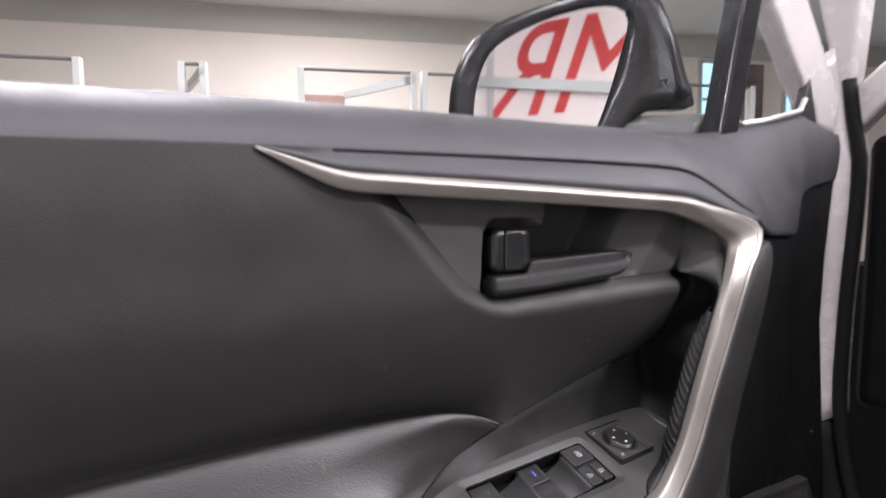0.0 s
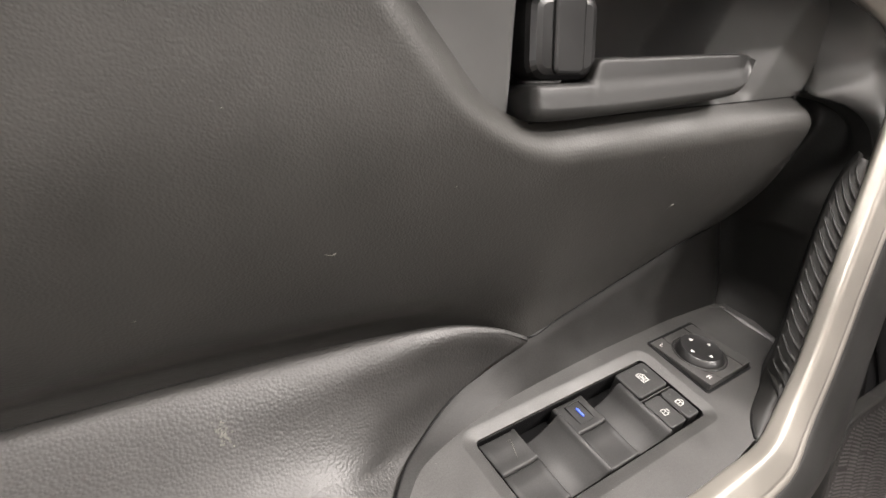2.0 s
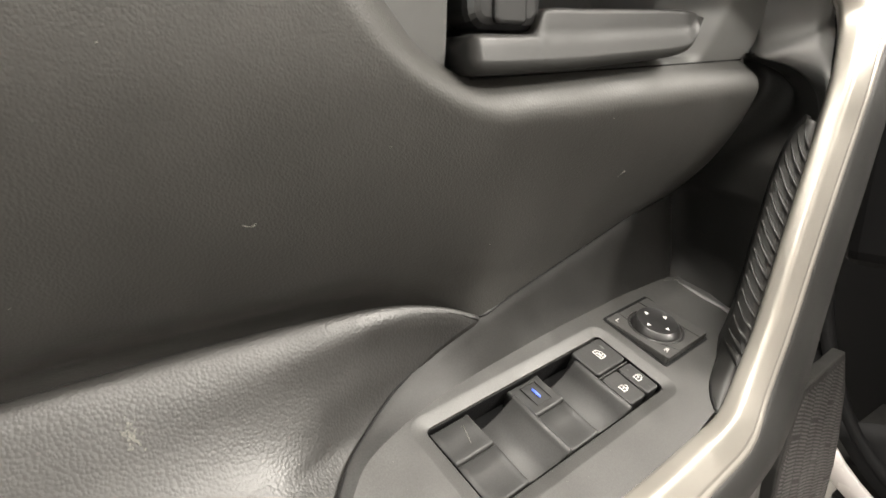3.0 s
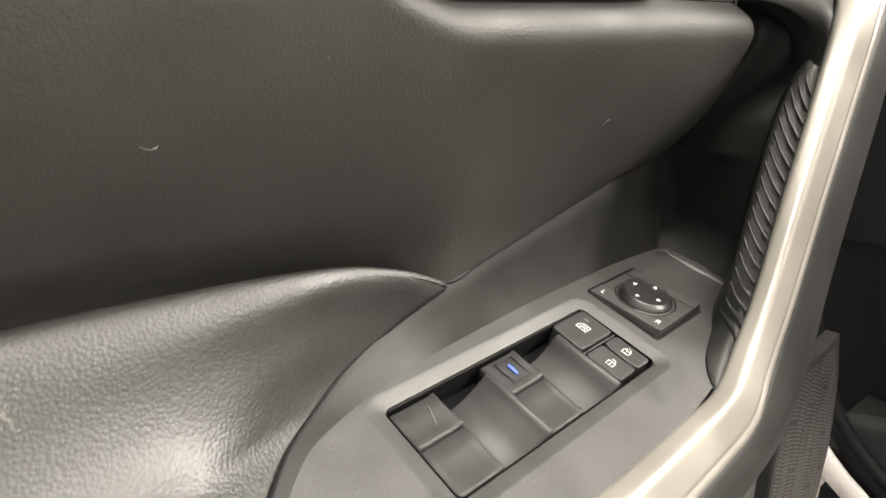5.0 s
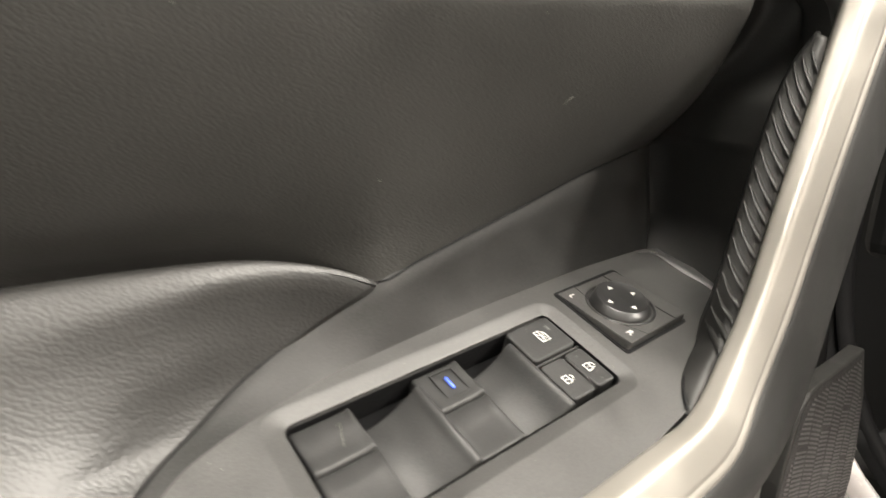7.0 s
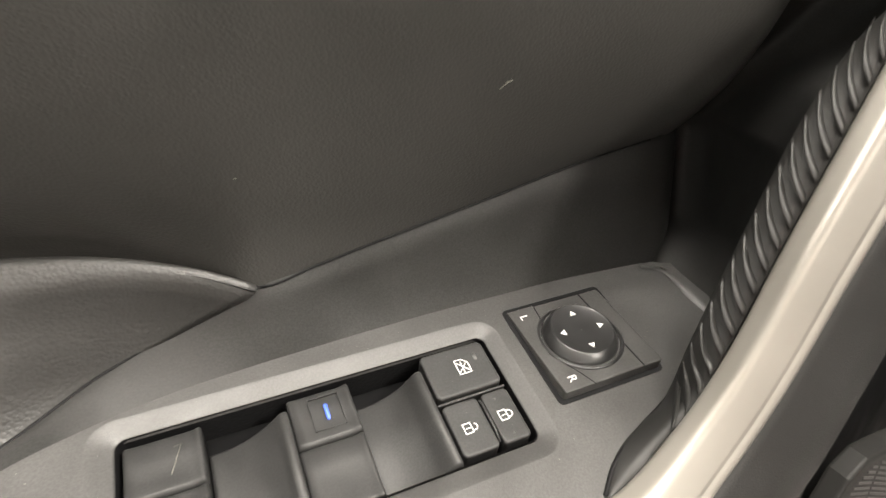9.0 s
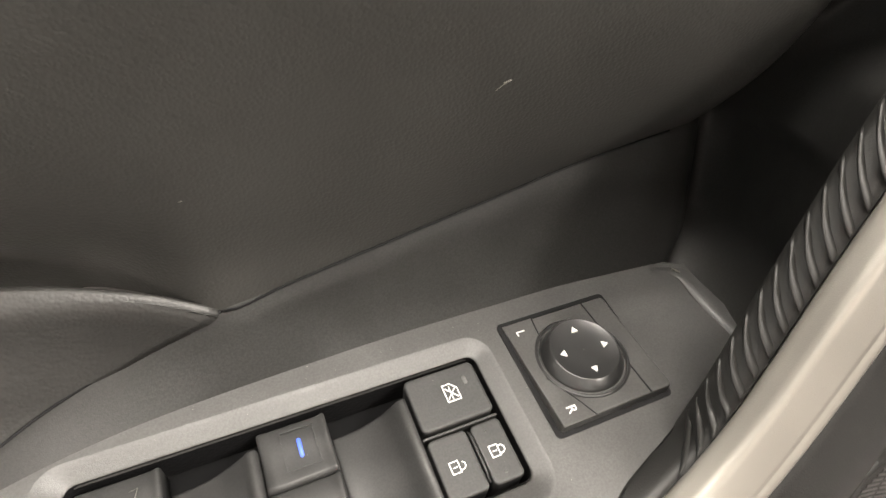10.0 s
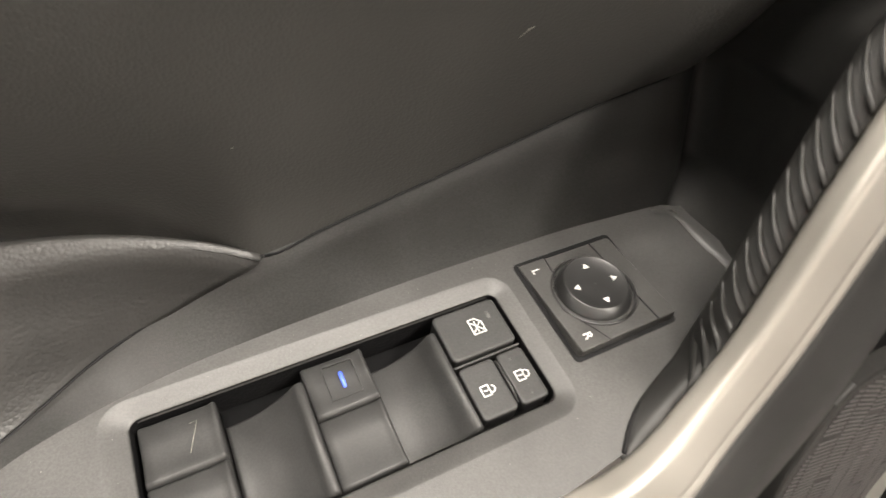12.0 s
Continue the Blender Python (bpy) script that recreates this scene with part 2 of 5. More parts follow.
POCKET = [(0.157, 1.175), (0.162, 1.1600), (0.232, 1.0825), (0.470, 1.0895), (0.53, 1.175)]


def pocket_depth(x, z, r=0.020):
    """Distance inside the pocket's outline, with rounded corners; negative outside."""
    inside = []
    for (ax, az), (bx, bz) in ((POCKET[1], POCKET[2]), (POCKET[2], POCKET[3])):
        dx, dz = bx - ax, bz - az
        n = math.hypot(dx, dz)
        inside.append((dx * (z - az) - dz * (x - ax)) / n)
    a, b = r - inside[0], r - inside[1]
    if a > 0 and b > 0:
        return r - math.hypot(a, b)
    return min(inside)


def rounded_box(x, z, cx, cz, hx, hz, r):
    dx, dz = abs(x - cx) - hx + r, abs(z - cz) - hz + r
    return math.hypot(max(dx, 0), max(dz, 0)) + min(max(dx, dz), 0) - r


def panel_point(x, z):
    d = pocket_depth(x, z)
    y = panel_y(x, z)
    if d > -0.022:
        roll = min(max((d + 0.0165) / 0.0185, 0.0), 1.0)
        y += 0.0150 * roll ** 1.8                                     # the soft lip rolls into the pocket
    if d > 0.003:
        hole = rounded_box(x, z, 0.2625, 1.1140, 0.0255, 0.0300, 0.011)   # well of the lock tab and lever
        y += 0.030 * step(0.0015, -0.0015, hole)
        left_of_crease = 0.403 + (z - 1.093) * 0.60 - x
        cup = 0.46 * min(max(left_of_crease, 0.0), 0.040) + 0.040 * step(0.040, 0.046, left_of_crease)
        y += cup * step(0.0, 0.005, min(x - 0.2865 - 0.0050 * step(1.132, 1.146, z), z - 1.0895))
    return (x, y, z), d


def panel_end(z, u):
    """The rounded end of the panel at a height: u runs from 0, where it leaves the face, to 1, where it looks sideways."""
    r = 0.021 - 0.012 * step(1.030, 1.082, z)
    x = 0.4390 + 0.0045 * step(1.040, 1.075, z) - 0.0040 * step(1.078, 1.0895, z) ** 2 + r * u
    y = panel_point(min(x, 0.4455), z)[0][1] if z > 1.055 else panel_y(min(x, 0.462), z)
    return Vector((x, y + r * (1 - math.sqrt(1 - max(u, 0.0) ** 2)), z))


def spaced(lo, hi, dense_lo, dense_hi, coarse, fine):
    out, v = [], lo
    while v < hi - 1e-6:
        out.append(v)
        v += fine if dense_lo <= v < dense_hi else coarse
    return out + [hi]


def panel_meshes():
    xs = [x for x in spaced(-0.45, 0.456, 0.135, 0.47, 0.012, 0.0022) if abs(x - 0.438) > 0.0012] + [0.438]
    xs.sort()
    zs = spaced(0.955, 1.192, 1.062, 1.176, 0.004, 0.0018)
    skin, bezel = bmesh.new(), bmesh.new()
    va, vb = {}, {}
    hems = [spline(HEM, x)[1] - 0.009 * step(0.272, 0.22, x) - 0.012 * step(0.255, 0.205, x) for x in xs]
    pts = [[panel_point(x, z if z > 1.055 else hem + (1.055 - hem) * (z - 0.955) / 0.100) for x, hem in zip(xs, hems)] for z in zs]
    deep_cell = lambda i, j: sum(pts[j + b][i + a][1] for a in (0, 1) for b in (0, 1)) / 4 > 0.0024
    edge = {}
    for j in range(1, len(zs) - 1):
        for i in range(1, len(xs) - 1):
            if len({deep_cell(i - a, j - b) for a in (0, 1) for b in (0, 1)}) > 1 and xs[i] < 0.4395:
                x, z, e = xs[i], zs[j], 0.0003
                for turn in range(3):                      # the skin's edge follows the pocket's outline
                    d = pocket_depth(x, z)
                    gx, gz = (pocket_depth(x + e, z) - d) / e, (pocket_depth(x, z + e) - d) / e
                    n = gx * gx + gz * gz
                    x, z = x + (0.0024 - d) * gx / n, z + (0.0024 - d) * gz / n
                edge[i, j] = (panel_point(x, z)[0], pts[j][i][1])
    for (i, j), v in edge.items():
        pts[j][i] = (v[0], v[1])
    for j in range(len(zs) - 1):
        for i in range(len(xs) - 1):
            deep = sum(pts[j + b][i + a][1] for a in (0, 1) for b in (0, 1)) / 4 > 0.0024
            if not deep and xs[i] > 0.4375:
                continue                                   # the end of the panel is rolled back further down
            bm, vs = (bezel, vb) if deep else (skin, va)
            quad = []
            for a, b in ((0, 0), (1, 0), (1, 1), (0, 1)):
                k = (i + a, j + b)
                if k not in vs:
                    vs[k] = bm.verts.new(pts[j + b][i + a][0])
                quad.append(vs[k])
            bm.faces.new(quad)
    i, before = xs.index(0.438), None
    for j in range(len(zs)):                               # the end of the panel rolls back into the hollow behind the pull
        if (i, j) not in va:
            break
        z = pts[j][i][0][2]
        line = [va[i, j]] + [skin.verts.new(panel_end(z, u)) for u in (0.06, 0.15, 0.30, 0.45, 0.60, 0.72, 0.82, 0.90, 0.96, 0.99)]
        if before:
            for a in range(len(line) - 1):
                skin.faces.new((before[a], before[a + 1], line[a + 1], line[a]))
        before = line
    return skin, bezel


skin, bezel = panel_meshes()
part("upper_panel", skin, SOFT, door, "soft grained black upper panel")
part("handle_bezel", bezel, BEZEL, door, "smooth dark grey handle recess")

# silver trim: a long strip that bends down into the pull handle (inner edge, outer edge)
BAR = [
    ((0.070, 0.3105, 1.1905), (0.072, 0.3105, 1.1915)), ((0.096, 0.3085, 1.1765), (0.099, 0.3075, 1.1835)), ((0.119, 0.306, 1.1665), (0.122, 0.304, 1.1775)),
    ((0.150, 0.3045, 1.1635), (0.152, 0.302, 1.1755)), ((0.242, 0.304, 1.1580), (0.242, 0.301, 1.1710)), ((0.352, 0.303, 1.1510), (0.356, 0.300, 1.1640)),
    ((0.405, 0.303, 1.1465), (0.424, 0.299, 1.1590)), ((0.440, 0.303, 1.1370), (0.458, 0.297, 1.1510)), ((0.470, 0.303, 1.1250), (0.501, 0.2910, 1.1395)),
    ((0.480, 0.3015, 1.1170), (0.512, 0.2868, 1.1300)), ((0.477, 0.2990, 1.1080), (0.501, 0.2820, 1.1110)), ((0.470, 0.2955, 1.0980), (0.4885, 0.2795, 1.0980)), ((0.4550, 0.2903, 1.0750), (0.4722, 0.2762, 1.0730)),
    ((0.4352, 0.2886, 1.0310), (0.4498, 0.2746, 1.0280)), ((0.4186, 0.2876, 0.9940), (0.4312, 0.2732, 0.9900)), ((0.4020, 0.2866, 0.9550), (0.4130, 0.2718, 0.9500)),
    ((0.3830, 0.2845, 0.9315), (0.3925, 0.2690, 0.9230)), ((0.3605, 0.2795, 0.9210), (0.3685, 0.2620, 0.9095)), ((0.3347, 0.2773, 0.9191), (0.3400, 0.2590, 0.9060)),
    ((0.267, 0.2728, 0.9162), (0.268, 0.2540, 0.9020)), ((0.150, 0.2680, 0.9130), (0.150, 0.2490, 0.8990)), ((0.02, 0.2640, 0.9100), (0.02, 0.245, 0.896)),
]


def bar_rows(n=110):
    inner, outer = smoothed([a for a, b in BAR], n), smoothed([b for a, b in BAR], n)
    rows = []
    for k in range(n):
        i, o = inner[k], outer[k]
        way = (inner[min(k + 1, n - 1)] + outer[min(k + 1, n - 1)] - inner[max(k - 1, 0)] - outer[max(k - 1, 0)]).normalized()
        out = way.cross(o - i).normalized()
        if out.y > 0:
            out = -out
        wide = min((o - i).length, 0.02)
        w = o - i
        b = out * 0.20 * wide
        grip_part = [(0.0, -1.25, 0.04), (0.005, 0.0, 0), (0.05, 0.30, 0), (0.10, 0.50, 0), (0.200, 0.96, 0), (0.270, 1.22, 0), (0.310, 1.28, 0), (0.360, 1.27, 0), (0.410, 1.19, 0), (0.50, 1.00, 0), (0.78, 0.42, 0), (0.815, 0.33, 0), (0.835, 0.18, 0), (0.860, 0.13, 0), (0.880, 0.11, 0), (0.91, 0.06, 0), (0.95, -0.02, 0), (0.975, -0.15, 0), (1.0, -0.40, 0), (1.0, -2.5, -0.04)]
        strip_part = [(0.0, -2.5, 0.04), (0.0, 0.0, 0), (0.04, 0.30, 0), (0.09, 0.42, 0), (0.20, 0.60, 0), (0.30, 0.72, 0), (0.40, 0.84, 0), (0.50, 0.95, 0), (0.58, 1.03, 0), (0.64, 1.08, 0), (0.69, 1.10, 0), (0.74, 1.06, 0), (0.78, 0.98, 0), (0.82, 0.86, 0), (0.87, 0.66, 0), (0.91, 0.46, 0), (0.95, 0.22, 0), (0.98, 0.0, 0), (1.0, -0.4, 0), (1.0, -2.5, -0.04)]
        f = step(0.43, 0.482, (i.x + o.x) / 2) if i.z > 1.118 else 1.0
        row = []
        for (u, h, e), (u2, h2, e2) in zip(strip_part, grip_part):
            row.append(i + w * (u + e + (u2 + e2 - u - e) * f) + b * (h + (h2 - h) * f))
        rows.append(row)
    return rows


ROWS_BAR = bar_rows()
pull = part("silver_trim", capped(ROWS_BAR), SILVER, door, "satin silver trim bending down into the pull handle", bevel=0.0)

# soft cap above the strip, below the sill seam
CAP = [((0.072, 0.3115, 1.1918), (0.070, 0.3140, 1.1925)), ((0.099, 0.308, 1.1845), (0.10, 0.3165, 1.1905)), ((0.122, 0.304, 1.1785), (0.124, 0.316, 1.1900)), ((0.242, 0.301, 1.1720), (0.242, 0.3155, 1.1885)),
       ((0.356, 0.300, 1.1650), (0.350, 0.3145, 1.1865)), ((0.424, 0.299, 1.1602), (0.428, 0.3135, 1.1830)), ((0.458, 0.2975, 1.1520), (0.455, 0.312, 1.1755)), ((0.493, 0.293, 1.1400), (0.492, 0.309, 1.1575)), ((0.512, 0.292, 1.1365), (0.527, 0.306, 1.1405))]
low, high = smoothed([a for a, b in CAP], 60), smoothed([b for a, b in CAP], 60)
rows = []
for a, b in zip(low, high):
    w = b - a
    n = Vector((0.12, -0.75, 0.65)).normalized() * min(w.length, 0.02)
    rows.append([a - n * 0.35, a + w * 0.02 - n * 0.05, a + w * 0.07 + n * 0.07, a + w * 0.20 + n * 0.12, a + w * 0.80 + n * 0.11, a + w * 0.93 + n * 0.06, b - n * 0.06, b - n * 0.4])
part("trim_cap", capped(rows), SILL, door, "dark grey moulded cap above the silver trim")

# sill cap under the window
SILL_LOW = [(-0.50, 0.3145, 1.1900), (-0.05, 0.3145, 1.1903), (0.06, 0.3150, 1.1908), (0.24, 0.3155, 1.1895), (0.35, 0.3145, 1.1875), (0.428, 0.3135, 1.1842), (0.456, 0.312, 1.1768), (0.493, 0.309, 1.1588), (0.528, 0.307, 1.1415), (0.60, 0.335, 1.120), (0.69, 0.370, 1.113), (0.76, 0.397, 1.113), (0.785, 0.408, 1.145), (0.82, 0.423, 1.163), (0.90, 0.446, 1.175), (1.00, 0.476, 1.184)]
SILL_TOP = [(-0.50, 0.42, 1.231), (-0.05, 0.42, 1.231), (0.08, 0.42, 1.232), (0.24, 0.42, 1.231), (0.35, 0.42, 1.229), (0.43, 0.42, 1.229), (0.47, 0.42, 1.229), (0.52, 0.42, 1.230), (0.57, 0.42, 1.232), (0.64, 0.42, 1.239), (0.71, 0.425, 1.250), (0.78, 0.437, 1.262), (0.82, 0.447, 1.269), (0.86, 0.458, 1.275), (0.91, 0.470, 1.275), (1.00, 0.474, 1.255)]
low, high = paired(SILL_LOW, SILL_TOP, 110)
rows = []
for a, b in zip(low, high):
    w = b - a
    n = Vector((0, -0.45, 0.9)) * min(w.length, 0.12)
    rows.append([a + Vector((0, 0.008, -0.001)), a, a + w * 0.02 + n * 0.02, a + w * 0.10 + n * 0.075, a + w * 0.25 + n * 0.125, a + w * 0.45 + n * 0.14, a + w * 0.7 + n * 0.11, a + w * 0.9 + n * 0.04, b, b + Vector((0, 0.004, -0.01))])
part("window_sill_cap", grid(rows), SILL, door, "grained dark grey sill cap under the window", thick=0.003)

part("sill_joint", tube([p + Vector((0, -0.0004, 0.0002)) for p in low if p.x < 0.55], 0.0010, 6), DARK, door)

# armrest pad: a padded roll under the panel that ends at a seam against the hard switch trim
FOLD = [(0.10, 0.3585, 0.9952), (0.15, 0.3600, 0.9942), (0.204, 0.361, 0.9912), (0.229, 0.361, 0.9876), (0.253, 0.3602, 0.9802), (0.2712, 0.3592, 0.9712)]
SEAM = [(0.2712, 0.3592, 0.9712), (0.2590, 0.3618, 0.9652), (0.2450, 0.3622, 0.9592), (0.2186, 0.3567, 0.9490), (0.1980, 0.3468, 0.9405), (0.1860, 0.3380, 0.9375), (0.1760, 0.3270, 0.9345), (0.1660, 0.3130, 0.9295), (0.1580, 0.3000, 0.9250), (0.1520, 0.2850, 0.9195), (0.1500, 0.2720, 0.9145)]
SECTION = [(0.0040, -0.0100), (0.0030, -0.0035), (0.0010, -0.0006), (-0.0025, 0.0), (-0.0070, -0.0030), (-0.0110, -0.0085), (-0.0155, -0.0175), (-0.0205, -0.0280), (-0.0280, -0.0390), (-0.0390, -0.0485), (-0.0560, -0.0570), (-0.0760, -0.0640), (-0.0880, -0.0700), (-0.0960, -0.0780), (-0.0990, -0.0900)]


def pad_mesh():
    count = 46
    section = smoothed([(0.10, 0.3585 + dy, 0.9952 + dz) for dy, dz in SECTION], count)
    along = smoothed(SEAM, 200)
    seam = [along[int(199 * max(0.0, (j - 9) / (count - 10)))] + Vector((-0.0010, 0.0014, -0.0010)) * step(8, 20, j) for j in range(count)]      # the roll runs out to a point
    for j in range(10):
        seam[j] = seam[j] + (section[j] - section[9]) * 0.14 + Vector((-0.0012, 0.0014, 0))
    rows = []
    for k in range(12):                              # the straight run towards the door's rear
        x = -0.5 + 0.6 * k / 12
        sag = -0.022 * ((0.10 - x) / 0.6) ** 1.3
        rows.append([Vector((x, p.y - 0.004 * (0.10 - x) / 0.6, p.z + sag)) for p in section])
    for k in range(44):                              # the run that narrows to the seam
        t = k / 43
        row = []
        for j, (a, b) in enumerate(zip(section, seam)):
            d = (b - a).length
            t0 = Vector((1, 0, 0)) * d
            t1 = Vector((0.85, -0.08, -0.46)).lerp(Vector((0.75, 0.05, -0.30)), step(8, 20, j)) * d
            row.append((2 * t**3 - 3 * t**2 + 1) * a + (t**3 - 2 * t**2 + t) * t0 + (3 * t**2 - 2 * t**3) * b + (t**3 - t**2) * t1)
        crest = max(range(14), key=lambda j: row[j].z)
        y, z = spline(FOLD, row[crest].x)
        lift = Vector((0, y - 0.0025 * (1 - t) - row[crest].y, z - row[crest].z))     # the crest follows the fold under the panel
        rows.append([p + lift * (1 - step(10, 36, j)) for j, p in enumerate(row)])
    return rows


PAD = pad_mesh()
part("armrest_pad", grid(PAD), LEATHER, door, "padded black leather armrest with coarse grain", thick=0.003)


part("pad_seam", tube([p + Vector((-0.0004, -0.0003, -0.0002)) for p in smoothed(SEAM, 60)], 0.0006, 6), DARK, door)


# hard trim: a wall below the seam and the sloping plate that carries the switches
def plate_z(x, y):
    return 0.9436 + 0.02 * (x - 0.3451) + 0.355 * (y - 0.3456)


def on_plate(x, y, up=0.0):
    return Vector((x, y, plate_z(x, y) + up))


WALL_TOP = [(0.1500, 0.2720, 0.9145), (0.1520, 0.2850, 0.9195), (0.1580, 0.3000, 0.9250), (0.1660, 0.3130, 0.9295), (0.1760, 0.3270, 0.9345), (0.1860, 0.3380, 0.9375), (0.1980, 0.3468, 0.9405), (0.2186, 0.3567, 0.9490),
            (0.2450, 0.3622, 0.9592), (0.2712, 0.3592, 0.9712), (0.2900, 0.3610, 0.9755), (0.3160, 0.3634, 0.9814), (0.3625, 0.3675, 0.9915), (0.3930, 0.3686, 0.9992), (0.4150, 0.3692, 1.0038)]
WALL_FOOT = [(0.1520, 0.2720), (0.1545, 0.2850), (0.1610, 0.2990), (0.1700, 0.3120), (0.1810, 0.3250), (0.1925, 0.3345), (0.2124, 0.3420), (0.2361, 0.3482), (0.2625, 0.3524), (0.2935, 0.3560), (0.3251, 0.3592), (0.3620, 0.3618), (0.3890, 0.3636), (0.4150, 0.3640)]
top = smoothed(WALL_TOP, 120)
foot = smoothed([on_plate(x, y) for x, y in WALL_FOOT], 120)
rows = []
for a, b in zip(top, foot):
    w = b - a
    up = step(0.272, 0.300, a.x)
    bow = step(0.415, 0.380, a.x) * up
    rows.append([a + Vector((0, 0.004 - 0.003 * up, -0.001 + 0.005 * up)), a + Vector((0, 0.0008 * bow, 0.0)), a + w * 0.03 + Vector((0, -0.0007 * (1 - up), 0)), a + w * 0.3 + Vector((0, 0.0015 * bow, 0)), a + w * 0.6 + Vector((0, 0.0020 * bow, 0)), a + w * 0.9 + Vector((0, 0.0008 * bow, 0)), b])
trim = part("switch_trim", grid(rows), HARD, door, "hard black trim wall around the switch plate")

SW_X = (Vector((0.3451, 0.3456, 0.9436)) - Vector((0.2235, 0.3372, plate_z(0.2235, 0.3372)))).normalized()
SW_N = Vector((-0.02, -0.355, 1)).normalized()
SW_Y = SW_N.cross(SW_X).normalized()
SW = Matrix((SW_X, SW_Y, SW_N)).transposed().to_4x4()
SW.translation = (0.3451, 0.3456, 0.9436)


def placed(bm):
    bmesh.ops.transform(bm, matrix=SW, verts=bm.verts)
    return bm


RIM_OUT = rounded(-0.1310, 0.0095, -0.0520, 0.0074, 0.009)
RIM_IN = rounded(-0.1226, 0.0028, -0.0448, 0.0004, 0.0032)


def plate_mesh():
    """The plate with a rounded hole for the switches, whose rim slopes down into it."""
    right = [(0.4330, 0.3640), (0.4470, 0.3610), (0.4490, 0.3450), (0.4510, 0.3263), (0.4460, 0.3165), (0.4140, 0.3096), (0.3961, 0.3017), (0.3817, 0.2954), (0.3691, 0.2885), (0.3612, 0.2812)]
    front = [(0.3347, 0.2765), (0.3000, 0.2745), (0.2670, 0.2722), (0.2000, 0.2695), (0.1535, 0.2690)]
    outline = [p for p in foot] + [on_plate(x, y) for x, y in right + front]
    bm = bmesh.new()
    outer = [bm.verts.new(p) for p in outline]
    ring = [[bm.verts.new(SW @ Vector((x, y, 0.0))) for x, y in RIM_OUT]]
    edges = []
    for loop in (outer, ring[0]):
        edges += [bm.edges.new((loop[k], loop[(k + 1) % len(loop)])) for k in range(len(loop))]
    bmesh.ops.triangle_fill(bm, use_beauty=True, use_dissolve=False, edges=edges, normal=SW_N)
    return bm


def rim_mesh():
    """The rounded slope from the plate down to the edge of the switch well."""
    rows = []
    for f, z in ((-0.06, -0.0001), (0.0, 0.0), (0.10, -0.0001), (0.28, -0.0005), (0.50, -0.0011), (0.72, -0.0017), (0.90, -0.0021), (0.96, -0.0023), (1.0, -0.0028), (1.01, -0.0040)):
        rows.append([SW @ Vector((ax + (bx - ax) * f, ay + (by - ay) * f, z)) for (ax, ay), (bx, by) in zip(RIM_OUT, RIM_IN)])
    return grid(rows, True)


plate = part("switch_plate", plate_mesh(), PLATE, door, "satin dark grey switch plate", smooth=False)
part("well_rim", rim_mesh(), PLATE, plate, "rounded rim of the switch well")

part("grip_gap", tube(smoothed([on_plate(x, y, 0.0002) for x, y in ((0.4140, 0.3096), (0.3961, 0.3017), (0.3817, 0.2954), (0.3691, 0.2885), (0.3612, 0.2812))], 24), 0.0008, 6), DARK, plate)

# raised foot of the plate where it turns up to the hollow behind the pull
CURB = [(0.4330, 0.3638), (0.4395, 0.3608), (0.4430, 0.3572), (0.4442, 0.3480), (0.4456, 0.3400), (0.4476, 0.3290), (0.4470, 0.3180)]
rows = []
for k, p in enumerate(smoothed([on_plate(x, y) for x, y in CURB], 30)):
    up = 0.0018 * step(0, 13, k) - 0.0003
    inn = Vector((0.4130 - p.x, 0.3350 - p.y, 0)).normalized()
    rows.append([p + inn * 0.0042 + Vector((0, 0, -0.0003)), p + inn * 0.0034 + Vector((0, 0, up * 0.45)), p + inn * 0.0022 + Vector((0, 0, up * 0.86)), p + inn * 0.0004 + Vector((0, 0, up)), p - inn * 0.004 + Vector((0, 0, up))])
part("plate_curb", grid(rows), PLATE, plate)


def local_slab(outline, z0, z1):
    return placed(slab([(x, y, z0) for x, y in outline], (0, 0, z1 - z0)))


# walls and floor of the switch well, its deep shade put into the black
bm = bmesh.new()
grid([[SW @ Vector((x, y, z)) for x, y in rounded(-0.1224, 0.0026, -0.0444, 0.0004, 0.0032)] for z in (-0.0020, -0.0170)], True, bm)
part("shaded_well_wall", bm, DARK, plate, smooth=False)
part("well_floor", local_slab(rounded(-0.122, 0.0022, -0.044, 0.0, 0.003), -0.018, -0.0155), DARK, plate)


def scoop(x0, x1):
    """A finger hollow that rises from x0 to a round ridge at x1."""
    prof = [(x0, -0.0135), (x0 + 0.004, -0.0132), (x0 + 0.009, -0.0120), (x0 + 0.0135, -0.0098), (x0 + 0.0175, -0.0068), (x1 - 0.0042, -0.0032), (x1 - 0.0026, -0.0012), (x1 - 0.0012, -0.0006), (x1, -0.0012), (x1 + 0.0004, -0.004), (x1 + 0.0004, -0.0155), (x0, -0.0155)]
    pts = smoothed([(x, 0, z) for x, z in prof[:9]], 26) + [Vector((x, 0, z)) for x, z in prof[9:]]
    return placed(capped([[Vector((p.x, y, p.z - d)) for p in pts] for y, d in ((-0.0066, 0.0016), (-0.0070, 0.0004), (-0.0078, 0.0), (-0.0430, 0.0), (-0.0438, 0.0006))]))


for x0, x1 in ((-0.0980, -0.0722), (-0.0498, -0.0252)):
    part("finger_hollow", scoop(x0, x1), SWITCH, door)


